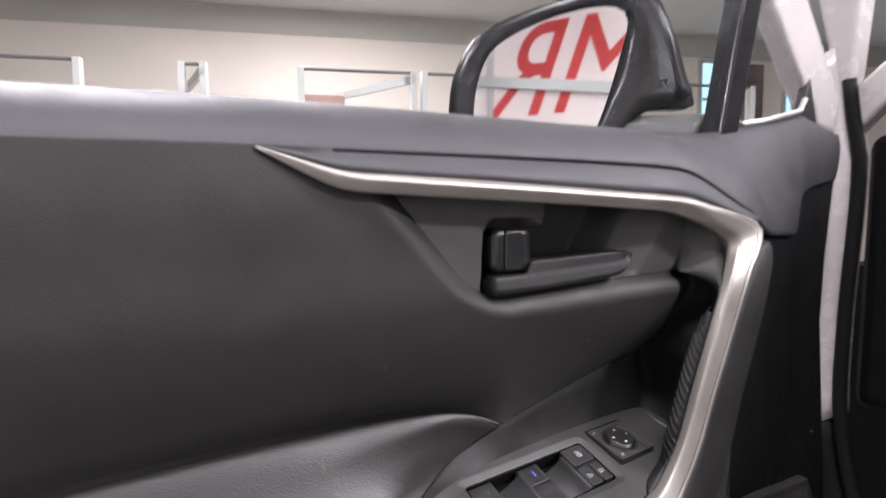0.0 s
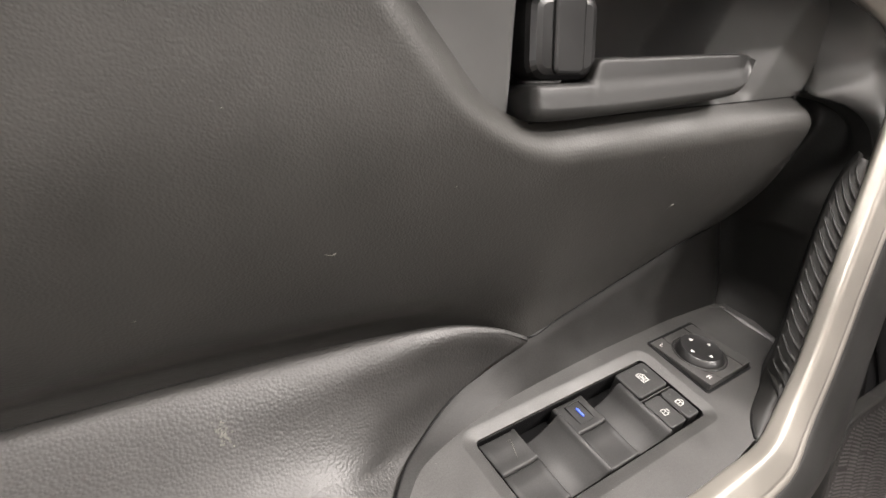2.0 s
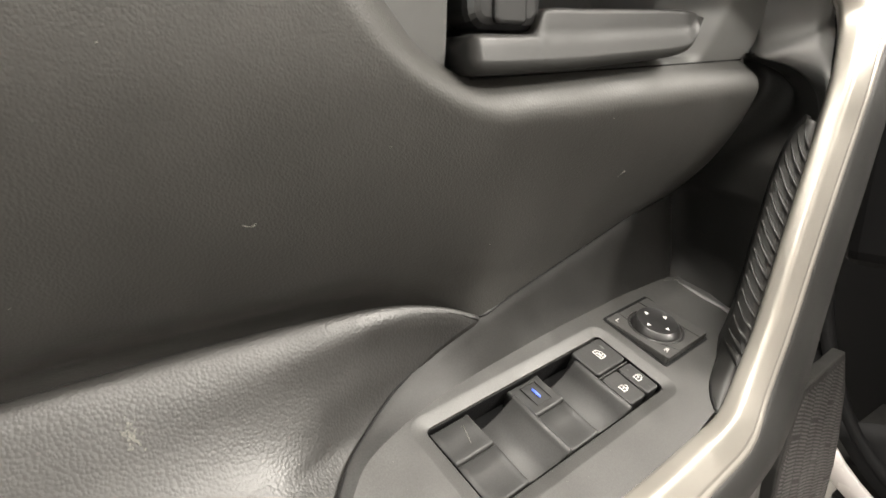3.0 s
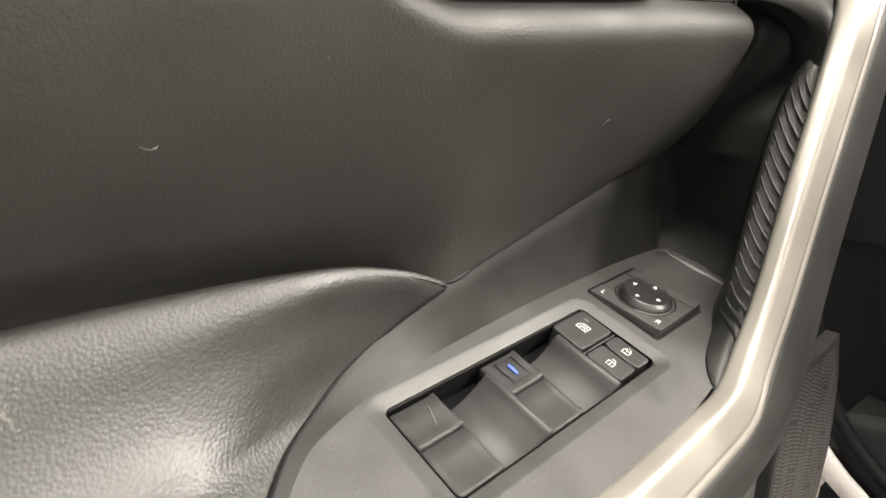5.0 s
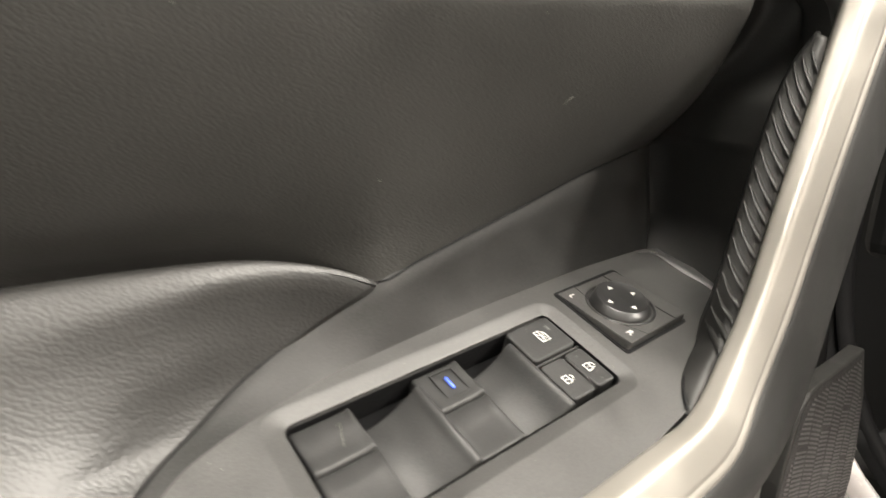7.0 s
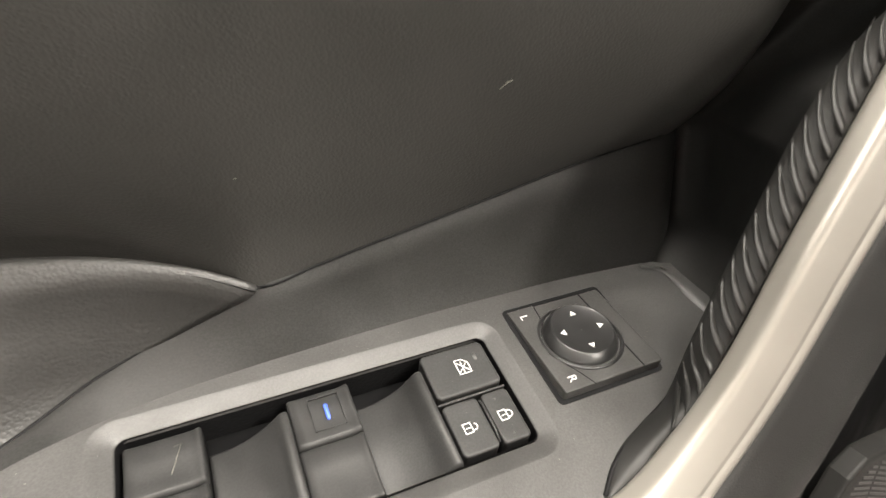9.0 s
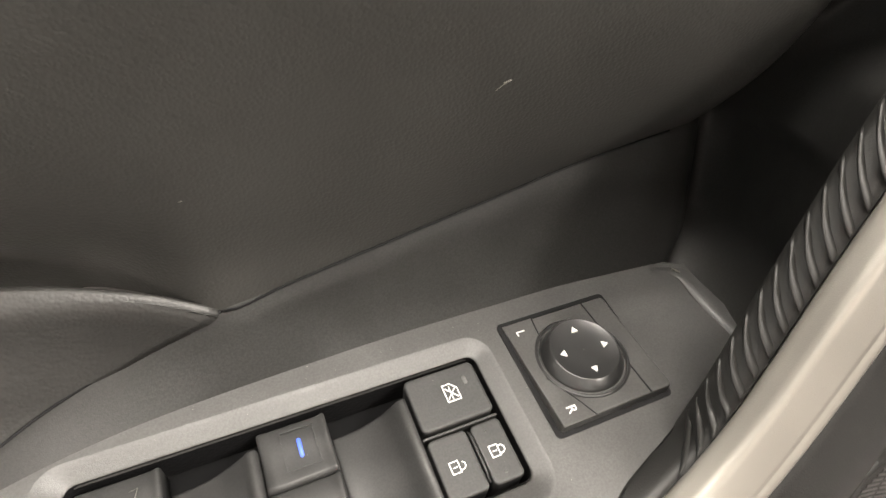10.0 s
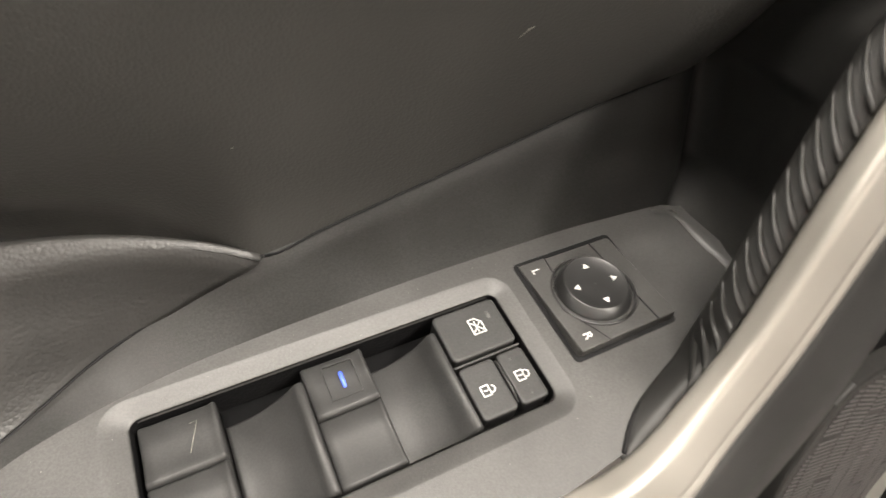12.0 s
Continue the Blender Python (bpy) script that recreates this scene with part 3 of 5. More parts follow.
def rocker(x0, x1, y0, y1, z0, z1):
    """A window switch whose top slopes from z1 at the back to z0 at the front, with raised right and front lips."""
    rows = []
    for x, lift, rim in ((x0, -0.0010, 0), (x0 + 0.0008, 0.0, 0), (x0 + 0.004, -0.0002, 0), (x1 - 0.0040, -0.0002, 0), (x1 - 0.0020, 0.0001, 0), (x1 - 0.0011, 0.0007, 1), (x1 - 0.0004, 0.0005, 1), (x1, -0.0006, 1)):
        prof = [(y1, z1 - 0.0008), (y1 - 0.0008, z1), (y1 - 0.008, z1 * 0.6 + z0 * 0.4 - 0.0004), (y0 + 0.0035, z0 - 0.0002), (y0 + 0.0016, z0 + 0.0003), (y0 + 0.0006, z0 + 0.0002), (y0, z0 - 0.0010)]
        rows.append([Vector((x, y, z + lift)) for y, z in prof] + [Vector((x, y0, -0.0150)), Vector((x, y1, -0.0150))])
    return placed(capped(rows))


for x0, x1, blue in ((-0.1212, -0.0985, False), (-0.0716, -0.0503, True)):
    for y0, y1, z0, z1 in ((-0.0205, -0.0012, -0.0036, -0.0042), (-0.0436, -0.0208, -0.0044, -0.0040)):
        sw = part("window_switch", rocker(x0, x1, y0, y1, z0, z1), SWITCH, door, "black window rocker switch")
        if blue and y1 > -0.01:
            part("indicator_light", local_slab(rounded(-0.0604, -0.0591, -0.0130, -0.0070, 0.0006, 3), -0.0042, -0.00350), BLUE_GLOW, sw, "blue indicator light")
            for u, v, w, t in ((-0.0650, -0.0545, -0.0039, -0.0036), (-0.0650, -0.0545, -0.0162, -0.0159), (-0.0650, -0.0647, -0.0162, -0.0036), (-0.0548, -0.0545, -0.0162, -0.0036)):
                part("indicator_frame", local_slab([(u, w), (v, w), (v, t), (u, t)], -0.0046, -0.0037), SWITCH, sw, smooth=False)

# window lock and door lock buttons
BUTTONS = [part("window_lock_button", local_slab(rounded(-0.0240, 0.0009, -0.0206, -0.0015, 0.0022), -0.015, -0.0010), SWITCH, door, "black window lock button", smooth=False, bevel=0.0009)]
BUTTONS.append(part("unlock_button", local_slab(rounded(-0.0240, -0.0109, -0.0425, -0.0229, 0.0018), -0.015, -0.0016), SWITCH, door, "black unlock button", smooth=False, bevel=0.0008))
BUTTONS.append(part("lock_button", local_slab(rounded(-0.0095, 0.0009, -0.0425, -0.0229, 0.0018), -0.015, -0.0016), SWITCH, door, "black lock button", smooth=False, bevel=0.0008))

part("key_divider", local_slab(rounded(-0.0246, 0.0012, -0.0222, -0.0213, 0.0004, 3), -0.015, -0.0022), SWITCH, plate, smooth=False, bevel=0.0004)

# mirror control
TIP = Matrix.Translation((0.0381, -0.0149, 0.0021)) @ Matrix.Rotation(radians(-5.4), 4, "X")     # the control lies a little more level than the plate
SWT = SW @ TIP


def tipped(bm):
    bmesh.ops.transform(bm, matrix=SWT, verts=bm.verts)
    return bm


part("control_gap", local_slab(rounded(0.0147, 0.0604, -0.0376, 0.0074, 0.002), -0.004, 0.0003), DARK, plate, smooth=False)
mirror_sw = part("mirror_control", tipped(slab([(x, y, -0.006) for x, y in rounded(-0.0216, 0.0216, -0.0208, 0.0208, 0.0015)], (0, 0, 0.0062))), PLATE, door, "square mirror adjuster", smooth=False, bevel=0.0006)
SLIDE = [(-0.0095, -0.0212), (-0.0120, -0.0150), (-0.0175, -0.0040), (-0.0165, 0.0040), (-0.0112, 0.0110), (-0.0098, 0.0207)]
part("selector_slide", tipped(slab([(x, y, 0.0) for x, y in [(-0.0215, -0.0212)] + SLIDE + [(-0.0215, 0.0207)]], (0, 0, 0.0006))), PLATE, door, "dark grey left and right selector", smooth=False, bevel=0.0002)
part("selector_groove", tipped(slab([(x, y, 0.0) for x, y in SLIDE + [(x + 0.0006, y) for x, y in SLIDE[::-1]]], (0, 0, 0.0004))), DARK, plate, smooth=False)
part("control_groove", tipped(slab([(x, y, 0.0) for x, y in [(0.0118, 0.0206), (0.0123, 0.0206), (0.0131, -0.0207), (0.0126, -0.0207)]], (0, 0, 0.0004))), DARK, plate, smooth=False)
rows = []
for r, z, back in ((0.0164, 0.0000, 0), (0.0164, 0.0005, 0), (0.0160, 0.0009, 0), (0.0154, 0.0009, 0), (0.0151, 0.0005, 0), (0.0149, -0.0008, 0), (0.0144, -0.0008, 0), (0.0143, 0.0008, 0), (0.0141, 0.0012, 0.02), (0.0133, 0.0026, 0.35), (0.0124, 0.0040, 0.90), (0.0121, 0.0043, 0.97), (0.0119, 0.0044, 1), (0.0116, 0.0043, 1), (0.0108, 0.0040, 1), (0.0060, 0.0034, 1), (0.0004, 0.0032, 1)):
    rows.append([Vector((-0.0012 + 0.0004 * back + r * math.cos(a), -0.0002 + 0.0006 * back + r * math.sin(a), z + 0.075 * back * r * math.sin(a))) for a in (2 * math.pi * k / 72 for k in range(72))])
knob = part("mirror_knob", tipped(grid(rows, True)), KNOB, door, "round black mirror knob")
for a in (85, -5, 175, 265):
    c = Vector((-0.0008 + 0.0078 * math.cos(radians(a)), 0.0003 + 0.0078 * math.sin(radians(a)), 0.0038 + 0.0006 * math.sin(radians(a))))
    tri = [(c.x + 0.0014 * math.cos(radians(a + b)), c.y + 0.0014 * math.sin(radians(a + b))) for b in (0, 120, 240)]
    part("arrow_mark", tipped(slab([(x, y, c.z - 0.0004) for x, y in tri], (0, 0, 0.0006))), INK, knob, "white printed arrow", smooth=False)
for text, x, y in (("L", -0.0165, 0.0160), ("R", -0.0160, -0.0165)):
    writing("letter", text, 0.0048, SWT @ pose(x, y, 0.0006, 0, 0, -90), INK, mirror_sw, 0.0001)


def bars(name, segments, width, m, z, parent, label):
    """A printed sign made of short strokes [(x0, y0, x1, y1)] in millimetres round a centre."""
    bm = bmesh.new()
    for x0, y0, x1, y1 in segments:
        a, b = Vector((x0, y0, 0)) * 0.0012, Vector((x1, y1, 0)) * 0.0012
        w = (b - a).normalized()
        s = Vector((-w.y, w.x, 0)) * width / 2
        a, b = a - w * width / 2, b + w * width / 2
        vs = [bm.verts.new(p + Vector((0, 0, z))) for p in (a - s, b - s, b + s, a + s)]
        bm.faces.new(vs)
    ext = bmesh.ops.extrude_face_region(bm, geom=bm.faces[:])
    bmesh.ops.translate(bm, vec=(0, 0, 0.00012), verts=[v for v in ext["geom"] if isinstance(v, bmesh.types.BMVert)])
    bmesh.ops.transform(bm, matrix=SW @ m, verts=bm.verts)
    return part(name, bm, INK, parent, label, smooth=False)


window_sign = [(-2.6, -1.9, 2.4, -1.9), (2.4, -1.9, 2.4, 1.9), (2.4, 1.9, -1.0, 1.9), (-1.0, 1.9, -2.6, 0.3), (-2.6, 0.3, -2.6, -1.9), (-1.8, -0.2, 1.8, -0.2), (-1.5, -1.4, 1.6, 1.4), (-1.0, 1.2, 1.6, -1.4)]
lock_sign = [(-1.5, -1.7, 1.5, -1.7), (1.5, -1.7, 1.5, 0.6), (1.5, 0.6, -1.5, 0.6), (-1.5, 0.6, -1.5, -1.7), (0, -1.0, 0, 0.0), (-1.0, 0.6, -1.0, 1.6), (-1.0, 1.6, -0.4, 2.2), (-0.4, 2.2, 0.4, 2.2), (0.4, 2.2, 1.0, 1.6), (1.0, 1.6, 1.0, 0.6)]
open_sign = lock_sign[:5] + [(1.0, 0.6, 1.0, 1.6), (1.0, 1.6, 0.4, 2.2), (0.4, 2.2, -0.4, 2.2), (-0.4, 2.2, -0.9, 1.7)]
bars("window_sign", window_sign, 0.00032, pose(-0.0100, -0.0105, 0, 0, 0, -90), -0.00098, BUTTONS[0], "white crossed window sign")
bars("unlock_sign", open_sign, 0.00030, pose(-0.0180, -0.0332, 0, 0, 0, -90), -0.00158, BUTTONS[1], "white open padlock sign")
bars("lock_sign", lock_sign, 0.00030, pose(-0.0045, -0.0328, 0, 0, 0, -90), -0.00158, BUTTONS[2], "white padlock sign")

# small marks of the lock buttons: a dim lamp window, two dimples and the slot between the keys
part("lamp_window", local_slab(rounded(-0.0048, -0.0034, -0.0092, -0.0062, 0.0005, 3), -0.0014, -0.00095), BEZEL, BUTTONS[0], "dim lamp window")
for x, y in ((-0.0052, -0.0262), (-0.0046, -0.0398)):
    part("dimple", local_slab([(x + 0.0005 * math.cos(a), y + 0.0005 * math.sin(a)) for a in (2 * math.pi * q / 10 for q in range(10))], -0.0020, -0.00154), PLATE, BUTTONS[2])
part("key_slot", tube([SW @ Vector((-0.0102, -0.0240, -0.0030)), SW @ Vector((-0.0102, -0.0262, -0.0016)), SW @ Vector((-0.0102, -0.0360, -0.0016)), SW @ Vector((-0.0102, -0.0405, -0.0030))], 0.00042, 8), SWITCH, BUTTONS[1])

# cavity behind the pull: a deep dark hollow from the panel round to the grip
MOUTH = [(0.930, 0.443, 0.298), (1.030, 0.446, 0.298), (1.0444, 0.4634, 0.2965), (1.0590, 0.4730, 0.3000), (1.0736, 0.4735, 0.3055), (1.0836, 0.4670, 0.3125), (1.0896, 0.4543, 0.3195), (1.0915, 0.4460, 0.3235)]
rows = []
for k in range(60):
    z = 0.936 + (1.0915 - 0.936) * k / 59
    yw = 0.3640 + (z - 0.9514) / 0.0522 * 0.0052
    mx, my = spline(MOUTH, z)
    under = [(0.415, yw), (0.426, yw), (0.4345, yw - 0.0006), (0.4400, yw - 0.0030), (0.4435, yw - 0.0075), (0.4452, yw - 0.0140), (0.4462, yw - 0.0220), (0.4475, 0.332), (0.4485, my + 0.012), (mx, my)]
    if z > 1.0094:
        face = [panel_end(min(z, 1.0885), u) + Vector((0, 0.0008, 0)) for u in (0.0, 0.6, 0.85, 0.99)]
    else:
        face = [Vector((0.415, yw, z)), Vector((0.434, yw + 0.0002, z)), Vector((0.4490, yw + 0.0036, z)), Vector((0.4585, yw + 0.0150, z))]
    ex, ey = face[3].x, face[3].y
    xc = 0.468 + 0.010 * step(1.02, 1.06, z)
    over = [(p.x, p.y) for p in face] + [(ex + 0.0022, ey + 0.004), (xc, ey + 0.004), (xc + 0.003, ey - 0.010), ((xc + mx) / 2 + 0.006, (ey + my) / 2), (mx + 0.003, my + 0.012), (mx, my)]
    s = step(0.938, 0.966, z)
    rows.append(smoothed([(a + (c - a) * s, b + (d - b) * s, z) for (a, b), (c, d) in zip(under, over)], 40))
rows.append([rows[-1][0].lerp(rows[-1][-1], q / 39) + Vector((0, 0.004, 0.003)) for q in range(40)])
part("pull_cavity", grid(rows), HARD, door, "dark hollow behind the pull handle")

# bezel return between the handle recess and the silver trim, ending at the rounded mouth of the hollow
A_EDGE = [(0.446, 0.346, 1.160), (0.454, 0.339, 1.140), (0.456, 0.333, 1.115), (0.450, 0.327, 1.0985), (0.4445, 0.3232, 1.0920), (0.4540, 0.3178, 1.0893), (0.4660, 0.3110, 1.0836), (0.4725, 0.3040, 1.0736), (0.4720, 0.2985, 1.0590), (0.4624, 0.2950, 1.0444), (0.4500, 0.2925, 1.0250)]
B_EDGE = [(0.440, 0.306, 1.142), (0.454, 0.3055, 1.135), (0.466, 0.3055, 1.128), (0.477, 0.305, 1.119), (0.482, 0.3045, 1.112), (0.4800, 0.3020, 1.1040), (0.4745, 0.2995, 1.0965), (0.4660, 0.2960, 1.0840), (0.4575, 0.2925, 1.0720), (0.4500, 0.2905, 1.0530), (0.4420, 0.2885, 1.034)]
a, b = smoothed(A_EDGE, 60), smoothed(B_EDGE, 60)
rows = []
for p, q in zip(a, b):
    inward = Vector((0.004, 0.009, 0.004)) * step(1.110, 1.092, p.z)
    rows.append([p + inward + Vector((0.003, 0.004, 0)), p + inward * 0.3 + (p - q) * 0.02, p, p.lerp(q, 0.05) + Vector((-0.0004, -0.0005, -0.0002)), p.lerp(q, 0.35) + Vector((-0.0004, -0.0004, 0)), p.lerp(q, 0.7) + Vector((-0.0003, -0.0003, 0)), q])
part("bezel_return", grid(rows), BEZEL, door, thick=0.0015)

# ribbed rubber grip on the inner side of the pull
GRIP_IN = [(0.4480, 0.2912, 1.0580), (0.4443, 0.2902, 1.0500), (0.4355, 0.2893, 1.0310), (0.4190, 0.2883, 0.9940), (0.4025, 0.2873, 0.9550), (0.3940, 0.2866, 0.9400), (0.3840, 0.2852, 0.9315), (0.3720, 0.2820, 0.9245), (0.3612, 0.2795, 0.9205)]
GRIP_OUT = [(0.4500, 0.2960, 1.0610), (0.4435, 0.3000, 1.0500), (0.4310, 0.3005, 1.0310), (0.4150, 0.2995, 0.9940), (0.4010, 0.2990, 0.9550), (0.4030, 0.3060, 0.9305), (0.3880, 0.2993, 0.9280), (0.3715, 0.2915, 0.9247), (0.3608, 0.2800, 0.9205)]
a, b = smoothed(GRIP_IN, 90), smoothed(GRIP_OUT, 90)
grip = part("grip_insert", grid([[p + Vector((0.002, 0.001, 0)), p, p.lerp(q, 0.35) + Vector((-0.0014, 0.0002, 0)), p.lerp(q, 0.7) + Vector((-0.0014, 0.0008, 0)), q, q + Vector((0.014, 0.008, 0))] for p, q in zip(a, b)]), RUBBER, door, "ribbed black rubber grip", thick=0.001)


def rib(start, length, tall):
    """A thin crescent ridge across the grip, curling from its back edge down to the silver bar."""
    rows = []
    for k in range(13):
        f = k / 12
        at = start + length * f ** 1.1
        i, r = int(at), at - int(at)
        near, back = a[i].lerp(a[i + 1], r), b[i].lerp(b[i + 1], r)
        c = near.lerp(back, 0.92 * (1 - f)) + Vector((-0.0013 * math.sin(math.pi * f), 0.0003, 0))
        h = tall * math.sqrt(math.sin(math.pi * (0.03 + 0.90 * f)))
        rows.append([c + Vector((0.0020, 0.0008, 0.0030)), c + Vector((-h * 0.55, -0.3 * h, 0.0018)), c + Vector((-h * 0.9, -0.45 * h, 0.0008)), c + Vector((-h, -0.5 * h, 0.0)), c + Vector((0.0012, 0.0004, -0.0012))])
    return capped(rows)


for k in range(18):
    f = k / 17
    part("rib", rib(1.0 + 60 * f, 7.0 + 5.0 * f, 0.0021 - 0.0004 * step(0.70, 0.95, f)), RUBBER, grip)

# dark joint between the soft panel and the hard trim
part("panel_joint", tube([Vector((0.2712 + 0.161 * k / 40, spline(HEM, 0.2712 + 0.161 * k / 40)[0] - 0.0007, spline(HEM, 0.2712 + 0.161 * k / 40)[1] - 0.0002)) for k in range(41)], 0.0005, 6), DARK, door)

# dark joint between the soft lip and the handle recess
part("recess_joint", tube([Vector(panel_point(0.246 + 0.199 * k / 50, 1.0825 + (0.246 + 0.199 * k / 50 - 0.232) / 0.238 * 0.0070 + 0.0026)[0]) + Vector((0, -0.0001, 0)) for k in range(51)], 0.0004, 6), DARK, door)

# outer facets of the pull, down to the lower door trim
N_EDGE = [(0.5240, 0.2895, 1.1180), (0.5220, 0.2840, 1.1060), (0.5095, 0.2795, 1.0730), (0.4895, 0.2765, 1.0280), (0.4730, 0.2752, 0.9900), (0.4560, 0.2740, 0.9450), (0.4320, 0.2690, 0.9100), (0.3930, 0.2615, 0.8920), (0.3450, 0.2560, 0.8860), (0.2680, 0.2500, 0.8830), (0.1500, 0.2450, 0.8790), (0.02, 0.241, 0.876)]
O_EDGE = [(0.5080, 0.2880, 1.1180), (0.4985, 0.2832, 1.1080), (0.4722, 0.2777, 1.0730), (0.4498, 0.2761, 1.0280), (0.4312, 0.2747, 0.9900), (0.4130, 0.2733, 0.9500), (0.3925, 0.2705, 0.9230), (0.3665, 0.2640, 0.9095), (0.3400, 0.2605, 0.9060), (0.2680, 0.2555, 0.9020), (0.1500, 0.2505, 0.8990), (0.02, 0.2465, 0.896)]
P_EDGE = [(0.5600, 0.3300, 1.1180), (0.5550, 0.3300, 1.1000), (0.5420, 0.3260, 1.0700), (0.5280, 0.3220, 1.0280), (0.5200, 0.3200, 0.9900), (0.5140, 0.3150, 0.9400), (0.5000, 0.3050, 0.8950), (0.4600, 0.2900, 0.8600), (0.3950, 0.2800, 0.8400), (0.2700, 0.2750, 0.8300), (0.1500, 0.2700, 0.8250), (0.02, 0.268, 0.82)]
o, n, p = smoothed(O_EDGE, 80), smoothed(N_EDGE, 80), smoothed(P_EDGE, 80)
rows = []
for a, b, c in zip(o, n, p):
    rows.append([a + Vector((0, 0.012, 0)), a, a.lerp(b, 0.12) + Vector((0, -0.0015, 0)), a.lerp(b, 0.5) + Vector((0.0, -0.0028, 0)), a.lerp(b, 0.88) + Vector((0.0012, -0.0016, 0)), b + Vector((0.001, 0.0005, 0)), b.lerp(c, 0.06)])
part("pull_cover", grid(rows), GREY, door, "dark grey outer cover of the pull handle", thick=0.0025)

# lower door trim with a map pocket slot and the speaker grille
rows = []
for k, (b, c) in enumerate(zip(n, p)):
    low = step(8, 24, k)
    rows.append([b + Vector((0.0015, 0.0020, 0)), b.lerp(c, 0.10) + Vector((0, 0.0006, 0)), b.lerp(c, 0.5), c] + [c + Vector(v) * low for v in ((0.004, 0.006, -0.010), (0.012, 0.010, -0.06), (0.016, 0.012, -0.13), (0.018, 0.014, -0.30))])
# paler than the cover: light falling from above is put into its colour
part("lower_trim", grid(rows), PLATE, door, "grey lower door trim", thick=0.003)
part("pocket_slot", tube(smoothed([(0.4985, 0.3165, 0.7925), (0.4990, 0.3175, 0.7860), (0.5005, 0.3180, 0.7740), (0.5030, 0.3185, 0.7560)], 12), 0.0035, 10, 0.6), DARK, door, "dark slot of the map pocket")
low_front = [(0.53, 0.318, 1.140), (0.60, 0.341, 1.120), (0.69, 0.375, 1.113), (0.76, 0.401, 1.113), (0.785, 0.412, 1.145), (0.82, 0.427, 1.163), (0.90, 0.450, 1.175), (1.00, 0.478, 1.184)]
rows = []
for q in smoothed(low_front, 40):
    f = step(0.7, 1.0, q.x)
    rows.append([q + Vector((0, 0.002, 0.004)), q, Vector((q.x, q.y + 0.005 + 0.003 * f, 1.06)), Vector((q.x, q.y + 0.006 + 0.005 * f, 0.95)), Vector((q.x - 0.01, q.y + 0.004 - 0.008 * f, 0.80)), Vector((q.x - 0.02, q.y + 0.02 - 0.05 * f, 0.45))])
part("front_panel", grid(rows), DARK, door, "black front part of the door panel", thick=0.004)

GR = [(0.678, 0.824), (0.625, 0.831), (0.575, 0.841), (0.552, 0.843), (0.538, 0.836), (0.529, 0.818), (0.519, 0.791), (0.517, 0.774), (0.514, 0.700), (0.520, 0.580), (0.690, 0.580), (0.728, 0.640), (0.741, 0.672), (0.738, 0.708), (0.717, 0.766)]


def grille_y(x):
    return 0.306 + 0.15 * (x - 0.525)


MID = (0.62, 0.72)
frame_out = [Vector((x + (0.006 if x > MID[0] else -0.007), grille_y(x + (0.006 if x > MID[0] else -0.007)), z + (0.007 if z > MID[1] else 0))) for x, z in GR]
grille = part("speaker_grille", slab(frame_out, (0, 0.012, 0)), GREY, door, "patterned black speaker grille", smooth=False, bevel=0.002)
def in_grille(x, z):
    inside = False
    for (ax, az), (bx, bz) in zip(GR, GR[1:] + GR[:1]):
        if (az > z) != (bz > z) and x < ax + (bx - ax) * (z - az) / (bz - az):
            inside = not inside
    return inside


# herringbone weave: columns of short slanted ribs, the lower ones joined
rest = bmesh.new()
for m in range(9):
    left, slope = 0.503 + 0.028 * m, -0.46 if m % 2 else -0.54
    for k in range(84):
        top = 0.872 - 0.0036 * k + 0.0012 * (m % 3)
        run = [(left + 0.001 + 0.026 * q / 16, top + slope * 0.026 * q / 16) for q in range(17)]
        run = [c for c in run if in_grille(*c)]
        if len(run) < 4 or (k * 5 + m * 7) % 29 == 0:
            continue
        (u, zu), (v, zv) = run[0], run[-1]
        bar = slab([(u, grille_y(u) + 0.0002, zu - 0.0008), (v, grille_y(v) + 0.0002, zv - 0.0008), (v, grille_y(v) + 0.0002, zv + 0.0008), (u, grille_y(u) + 0.0002, zu + 0.0008)], (0, -0.0006, 0))
        if zu > 0.722:
            part("grille_rib", bar, GRILLE, grille, smooth=False)
        else:
            spare = bpy.data.meshes.new("spare")
            bar.to_mesh(spare)
            rest.from_mesh(spare)
            bpy.data.meshes.remove(spare)
tagged(part("grille_weave", rest, GRILLE, grille, smooth=False), kind="stuff")

